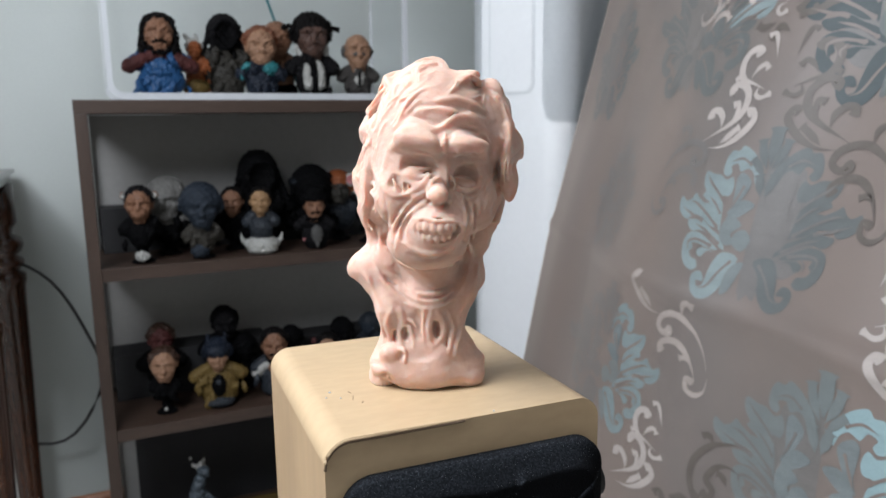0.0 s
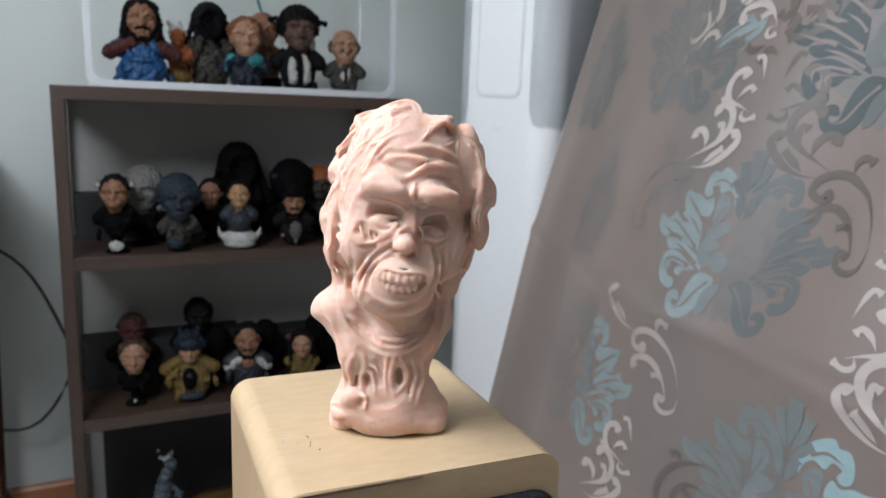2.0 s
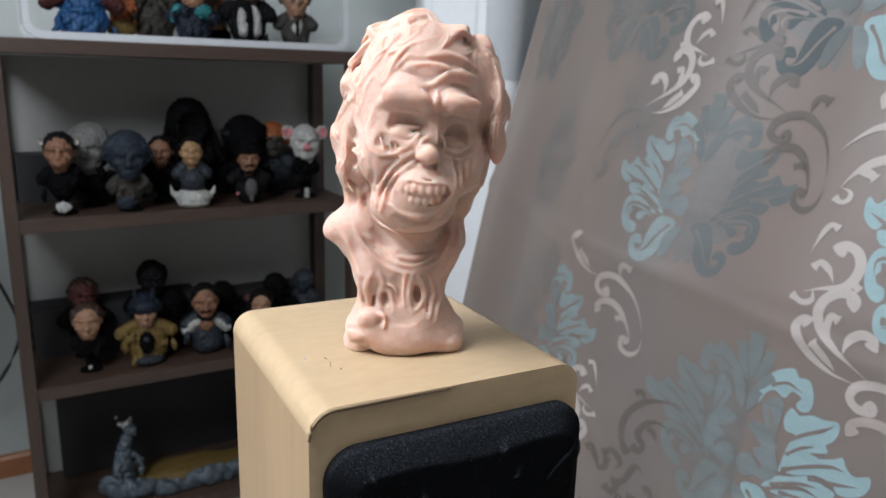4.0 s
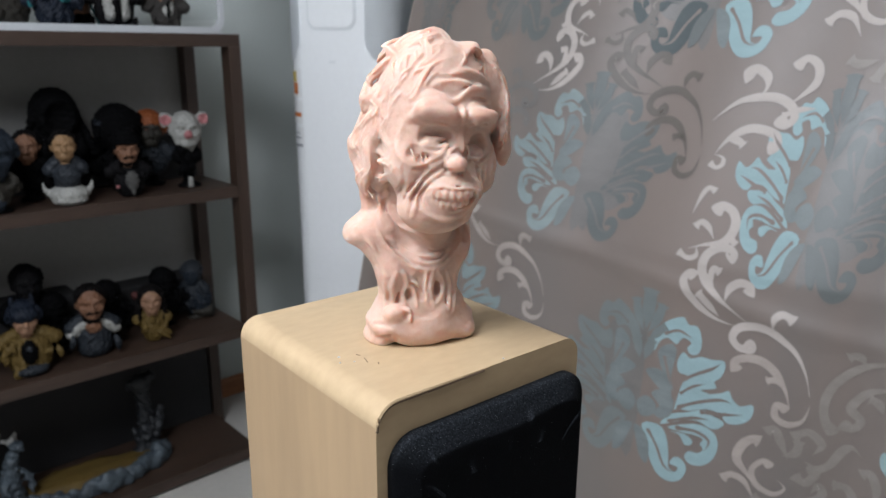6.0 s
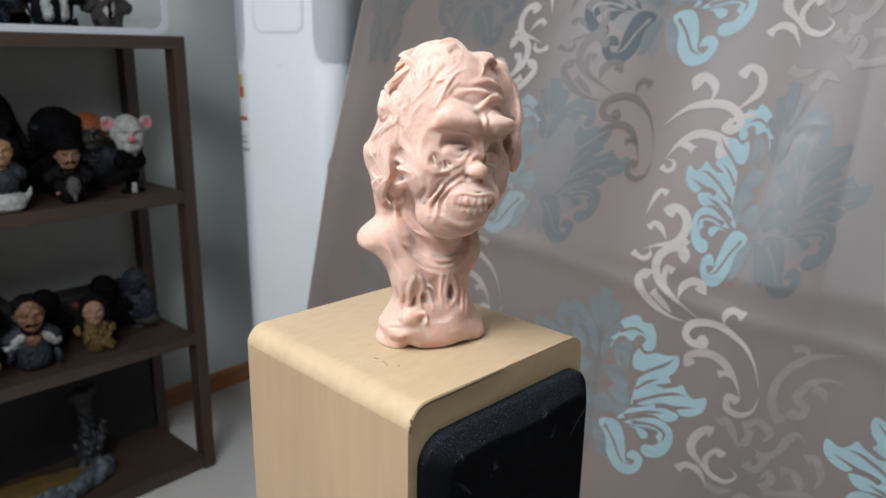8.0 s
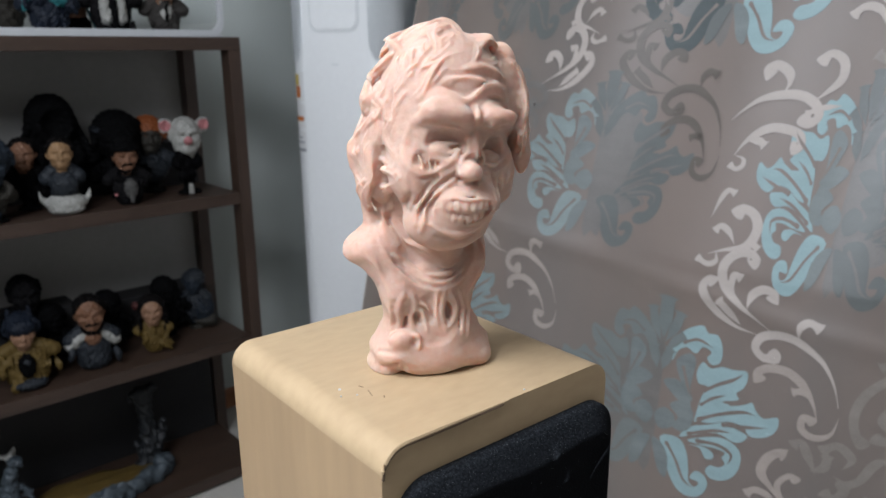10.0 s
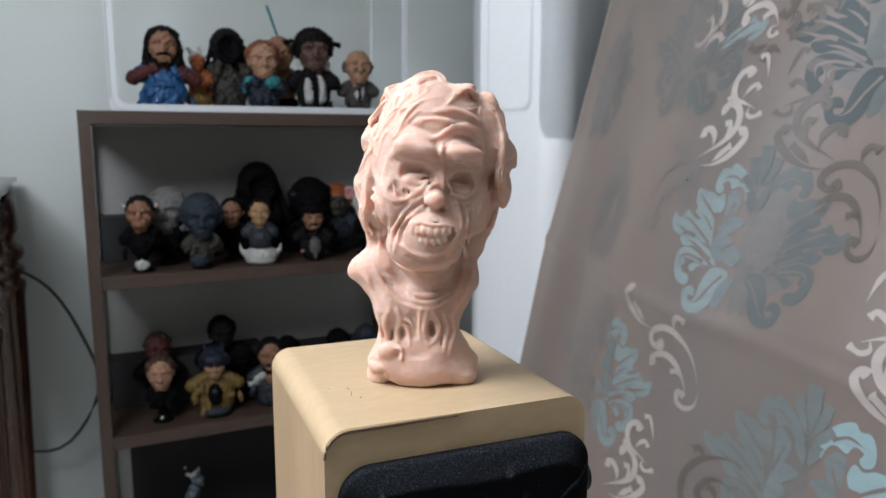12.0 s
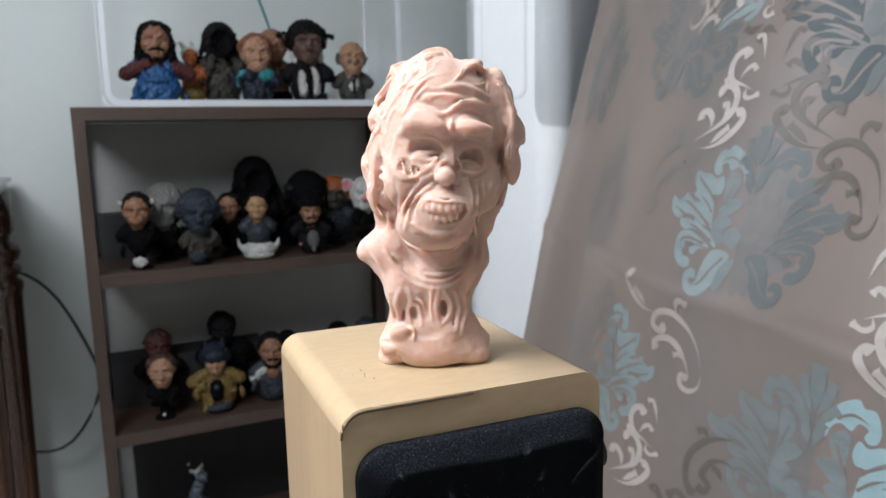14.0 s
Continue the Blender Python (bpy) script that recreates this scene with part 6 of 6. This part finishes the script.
Z1, Z2, Z3, Z4 = 0.8142, 0.4172, 0.0412, 1.2067
# upper tier
figurine("ape bust with a tan face on a black pedestal", (0.205, 2.02, Z1), 0.185, ("tan", "dark_suit", "coal", "coal", "bone"), -8, 0.40, 0.50, "cap", ears=0.22, seed=2, extra=(((0, -0.19, 0.66), (0.085, 0.06, 0.06), 0), ((0, -0.155, 0.11), (0.09, 0.05, 0.07), 4),), pedestal=0.2)
figurine("creature bust with a long grey mane and a black body", (0.275, 2.11, Z1), 0.195, ("mane", "mane", "coal", "coal", "coal"), -20, 0.50, 0.75, "long", seed=3, lumps=0.2)
figurine("blue-grey armoured head on a dark curved stand", (0.345, 2.01, Z1), 0.180, ("blue_grey", "blue_grey", "olive", "coal", "steel"), -6, 0.52, 0.5, "big", seed=4, lumps=0.25, extra=(((0.03, 0, 0.25), (0.13, 0.12, 0.2), 2), ((-0.05, -0.1, 0.12), (0.12, 0.1, 0.10), 0)))
figurine("dark-haired bust with a tan face and a black coat", (0.437, 2.11, Z1), 0.165, ("tan", "black_hair", "coal", "coal", "coal"), -15, 0.40, 0.7, "cap", seed=5)
figurine("tall black hooded bust with a hidden face", (0.515, 2.14, Z1), 0.255, ("coal", "coal", "coal", "coal", "coal"), 0, 0.42, 0.8, "hood", seed=6)
figurine("small bust with a yellowish face over a white boat-shaped base", (0.49, 2.01, Z1), 0.170, ("ochre", "black_hair", "steel", "bone", "bone"), -12, 0.36, 0.5, "cap", seed=7, base=False, lumps=0.02,
         extra=(((0, -0.03, 0.15), (0.25, 0.20, 0.13), 3), ((0, -0.04, 0.07), (0.22, 0.19, 0.08), 3), ("limb", 3, 0.05, 0.02, -0.20, 0.02, 0.14, -0.28, 0.03, 0.22, -0.33, 0.04, 0.34), ("limb", 3, 0.05, 0.02, 0.20, 0.02, 0.14, 0.28, 0.03, 0.22, 0.33, 0.04, 0.34), ((0, -0.10, 0.40), (0.17, 0.12, 0.16), 2)))
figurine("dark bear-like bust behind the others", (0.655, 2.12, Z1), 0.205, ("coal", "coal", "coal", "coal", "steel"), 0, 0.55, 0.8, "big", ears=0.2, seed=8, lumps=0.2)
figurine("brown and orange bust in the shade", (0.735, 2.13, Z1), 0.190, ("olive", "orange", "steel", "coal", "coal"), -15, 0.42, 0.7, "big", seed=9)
figurine("bearded bust in a black hat and grey scarf", (0.63, 2.01, Z1), 0.150, ("tan", "coal", "dark_suit", "pink", "grey_hair"), -10, 0.42, 0.72, "cap", beard=True, brim=1.0, seed=10, base=False, extra=(((0.02, -0.16, 0.28), (0.10, 0.07, 0.16), 4), ((0.02, -0.19, 0.10), (0.03, 0.03, 0.06), 4), ((-0.2, -0.15, 0.20), (0.025, 0.03, 0.03), 3), ((0, 0.02, 1.02), (0.17, 0.15, 0.10), 1)))
figurine("white pig head with pink ears on a black stand", (0.795, 2.045, Z1), 0.200, ("bone", "bone", "coal", "coal", "pink"), -14, 0.44, 0.26, "none", ears=0.42, seed=11, jaw=1.25, pedestal=0.2, extra=(((0, -0.24, 0.70), (0.055, 0.05, 0.05), 4), ((0, -0.13, 0.08), (0.04, 0.03, 0.07), 0)))
# middle tier
figurine("brown-haired woman's bust on a black stand", (0.232, 2.04, Z2), 0.172, ("skin", "brown_hair", "coal", "coal", "bone"), -8, 0.44, 0.40, "cap", seed=12, pedestal=0.22, extra=(((0, -0.15, 0.10), (0.03, 0.03, 0.03), 4),))
figurine("reddish-brown bust in the second row", (0.235, 2.15, Z2), 0.205, ("crimson", "brown_hair", "coal", "coal", "coal"), 0, 0.36, 0.6, "cap", seed=13)
figurine("dark cowled bust in a mustard coat", (0.362, 2.03, Z2), 0.176, ("skin", "navy", "mustard", "steel", "coal"), -8, 0.38, 0.86, "big", seed=14, base=False, lumps=0.22, extra=(((0, -0.17, 0.36), (0.10, 0.06, 0.17), 4), ((0, -0.23, 0.42), (0.035, 0.02, 0.03), 3), ((0, -0.11, 0.87), (0.165, 0.13, 0.11), 1), ((0, -0.05, 0.08), (0.22, 0.18, 0.09), 3), ((-0.12, 0.0, 1.0), (0.03, 0.03, 0.11), 1), ((0.12, 0.0, 1.0), (0.03, 0.03, 0.11), 1)))
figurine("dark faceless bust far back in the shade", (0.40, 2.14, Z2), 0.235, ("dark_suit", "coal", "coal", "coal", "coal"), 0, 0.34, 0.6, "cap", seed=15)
figurine("ruddy bust with a white collar on a grey drum base", (0.512, 2.04, Z2), 0.185, ("tan", "black_hair", "steel", "steel", "bone"), -10, 0.42, 0.68, "cap", beard=True, seed=16, base=False, extra=(((0, 0, 0.14), (0.22, 0.17, 0.17), 3), ("limb", 4, 0.05, 0.075, -0.08, 0.04, 0.50, -0.18, 0.05, 0.44, -0.27, 0.02, 0.36), ("limb", 4, 0.05, 0.075, 0.08, 0.04, 0.50, 0.18, 0.05, 0.44, 0.27, 0.02, 0.36), ((0, -0.10, 0.45), (0.10, 0.07, 0.10), 0)))
figurine("long-haired bust with a mustard bodice and a red flower", (0.66, 2.04, Z2), 0.150, ("skin", "black_hair", "mustard", "mustard", "crimson"), -18, 0.44, 0.62, "long", seed=17, base=False, extra=(((-0.24, 0.0, 0.86), (0.06, 0.06, 0.07), 4),))
figurine("blue-grey beast on a rock", (0.815, 2.13, Z2), 0.165, ("blue_grey", "steel", "steel", "olive", "coal"), -35, 0.34, 0.5, "big", seed=18, lumps=0.35, ears=0.12, extra=(((0.2, 0.05, 0.12), (0.3, 0.2, 0.12), 3), ((0.1, 0, 0.35), (0.2, 0.16, 0.25), 0)))
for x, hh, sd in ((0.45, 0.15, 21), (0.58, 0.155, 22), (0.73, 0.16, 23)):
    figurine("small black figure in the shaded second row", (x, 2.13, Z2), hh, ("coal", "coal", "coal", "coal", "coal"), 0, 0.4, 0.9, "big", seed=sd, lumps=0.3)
# in the case
figurine("long-haired bearded bust, red fur shoulders and blue breastplate", (0.282, 2.07, Z4), 0.200, ("tan", "black_hair", "blue", "blue", "crimson"), -4, 0.42, 0.74, "long", beard=True, seed=31, base=False, lumps=0.16,
         extra=(((0, 0, 0.20), (0.27, 0.16, 0.20), 2), ((0, 0, 0.06), (0.20, 0.15, 0.10), 2), ("limb", 4, 0.06, 0.085, 0.06, 0.06, 0.52, 0.20, 0.07, 0.46, 0.36, 0.02, 0.38), ("limb", 4, 0.06, 0.085, -0.06, 0.06, 0.52, -0.20, 0.07, 0.46, -0.36, 0.02, 0.38), ((0, -0.16, 0.30), (0.10, 0.03, 0.04), 3)))
figurine("red and yellow figure with a white crest", (0.368, 2.13, Z4), 0.150, ("orange", "bone", "orange", "mustard", "bone"), 0, 0.30, 0.5, "cap", seed=32, base=False, lumps=0.3,
         extra=(((0, -0.05, 0.2), (0.22, 0.2, 0.15), 3), ("limb", 1, 0.06, 0.03, -0.02, 0, 0.9, -0.08, 0, 0.98, -0.14, 0, 1.06), ("limb", 1, 0.05, 0.02, 0.04, 0, 0.9, 0.06, 0, 1.0, 0.04, 0, 1.08)))
figurine("green-grey hooded bust with a ragged cloak", (0.448, 2.15, Z4), 0.215, ("coal", "dark_suit", "olive", "coal", "coal"), 0, 0.40, 0.72, "hood", seed=33, lumps=0.3, base=False)
figurine("red-haired woman's bust in dark blue armour", (0.520, 2.05, Z4), 0.178, ("skin", "red_hair", "navy", "coal", "teal"), -6, 0.50, 0.72, "cap", seed=34, base=False, lumps=0.3,
         extra=(((0.10, -0.12, 0.42), (0.13, 0.08, 0.10), 4), ("limb", 4, 0.05, 0.03, -0.2, 0.05, 0.45, -0.26, 0.06, 0.36, -0.27, 0.08, 0.28)))
figurine("bald tan wrestler-like bust behind the others", (0.578, 2.12, Z4), 0.205, ("tan", "tan", "tan", "coal", "coal"), -5, 0.44, 0.62, "none", seed=35, base=False, beard=False, extra=(((0, 0, 0.10), (0.24, 0.17, 0.16), 3),))
figurine("dark bust with round black hair, white shirt and black tie", (0.655, 2.06, Z4), 0.212, ("brown_skin", "black_hair", "dark_suit", "coal", "bone"), -6, 0.47, 0.66, "big", seed=36, base=False, lumps=0.05,
         extra=(("limb", 4, 0.035, 0.06, 0, 0.08, 0.46, -0.08, 0.11, 0.36, -0.07, 0.13, 0.16), ("limb", 4, 0.035, 0.06, 0, 0.08, 0.46, 0.08, 0.11, 0.36, 0.07, 0.13, 0.16), ("limb", 3, 0.024, 0.036, 0, 0.15, 0.42, 0, 0.185, 0.28, 0, 0.18, 0.06),
                ("limb", 4, 0.04, 0.04, -0.12, 0.02, 0.50, -0.16, 0.02, 0.56, -0.17, 0.02, 0.62), ("limb", 4, 0.04, 0.04, 0.12, 0.02, 0.50, 0.16, 0.02, 0.56, 0.17, 0.02, 0.62),
                ("limb", 1, 0.02, 0.035, -0.2, 0, 0.86, -0.27, 0, 0.87, -0.33, 0, 0.85), ("limb", 1, 0.02, 0.035, 0.2, 0, 0.86, 0.27, 0, 0.86, 0.33, 0, 0.84)))
figurine("elderly bust with grey hair and moustache in a grey suit", (0.780, 2.06, Z4), 0.172, ("skin", "grey_hair", "suit_grey", "coal", "bone"), -10, 0.50, 0.66, "bald", seed=37, base=False, lapel=True, extra=(("limb", 1, 0.022, 0.022, -0.07, 0.235, 0.66, 0, 0.255, 0.675, 0.07, 0.235, 0.66),))
stick = thing("teal_rod", "thin teal rod leaning in the display case", "rod", (0, 0, 0))
part("rod", tube([(0.550, 2.12, 1.485), (0.64, 2.12, 1.212)], 0.0035, 8), M["teal"], stick, smooth=True)

# bottom tier: a ring of grey-blue rocks round a yellow floor, with a broken tower
dio = thing("rock_diorama", "grey-blue rocky diorama with a yellow floor and a ruined tower", "model", (0.46, 2.10, Z3), 0)
ring_clay = Clay((-270, -130, -4), (150, 76, 44), 3.6)
rng = random.Random(4)
for k in range(40):
    a = math.pi * (0.97 + 1.06 * k / 39)
    x, f = 205 * math.cos(a), -78 * math.sin(a)
    ring_clay.lump(1, 8, x + rng.uniform(-8, 8), f + rng.uniform(-8, 8), 18 + rng.uniform(-6, 10), rng.uniform(14, 26), rng.uniform(12, 20), rng.uniform(16, 34), rng.uniform(-40, 40))
ring_clay.ripple(3, 26, 6, 2.5)
ring_ob = new("rock_ring", ring_clay.mesh("rock_ring", [M["rock"]]))
ring_ob.parent = dio
bm = bmesh.new()
ball(bm, (0, 0, 0.015), (0.19, 0.07, 0.02), 0, lump=0.3, seed=3)
part("yellow_floor", bm, M["mustard"], dio, "yellow floor")
beast = Clay((-60, -45, -4), (52, 40, 92), 2.4, True)
beast.limb(1, 6, 30, 13, 0, 0, 0, -8, 2, 50, -2, 2, 100, 8, 8, 140, colour=0)
beast.lump(1, 5, 10, 20, 160, 15, 24, 14, colour=0)
beast.lump(1, 3, 8, 6, 172, 10, 10, 8, colour=1)
for sx in (1, -1):
    beast.limb(1, 3, 5, 2, sx * 9 + 8, 6, 166, sx * 17 + 8, -2, 178, sx * 20 + 8, -8, 192, colour=1)
    beast.fold(1, 5, 9, sx * 16, 8, 90, sx * 32, 18, 60, sx * 28, 30, 30, colour=0)
beast.ripple(8, 18, 6, 2.2)
beast_ob = new("beast", beast.mesh("beast", [M["rock"], M["bone"]]))
beast_ob.parent = dio
beast_ob.matrix_basis = pose(-0.165, -0.01, 0.02, 0, 0, 20)
tagged(beast_ob, "grey horned creature standing on the rocks")
tower = Clay((-80, -40, -4), (60, 32, 100), 2.6)
tower.limb(1, 6, 26, 17, 0, 0, 0, 2, 0, 90, 0, 0, 170)
tower.limb(1, 5, 17, 24, 0, 0, 165, -2, 0, 200, -4, 0, 222)
tower.limb(1, 4, 15, 15, -26, 0, 222, -4, 2, 226, 22, 0, 232)
tower.limb(1, 5, 16, 9, 18, 4, 40, 34, 6, 90, 44, 4, 128)
tower.limb(1, 5, 14, 8, -16, 4, 30, -26, 4, 62, -30, 2, 84)
tower.lump(-1, 4, 8, 14, 120, 8, 10, 26, 10)
tower.lump(1, 8, 0, 6, 6, 62, 30, 22)
tower.ripple(12, 22, 7, 3.0)
tower_ob = new("tower", tower.mesh("tower", [M["slab"]]))
tower_ob.parent = dio
tower_ob.matrix_basis = pose(0.185, 0.04, 0.0)
tagged(tower_ob, "dark jagged ruin of a tower")
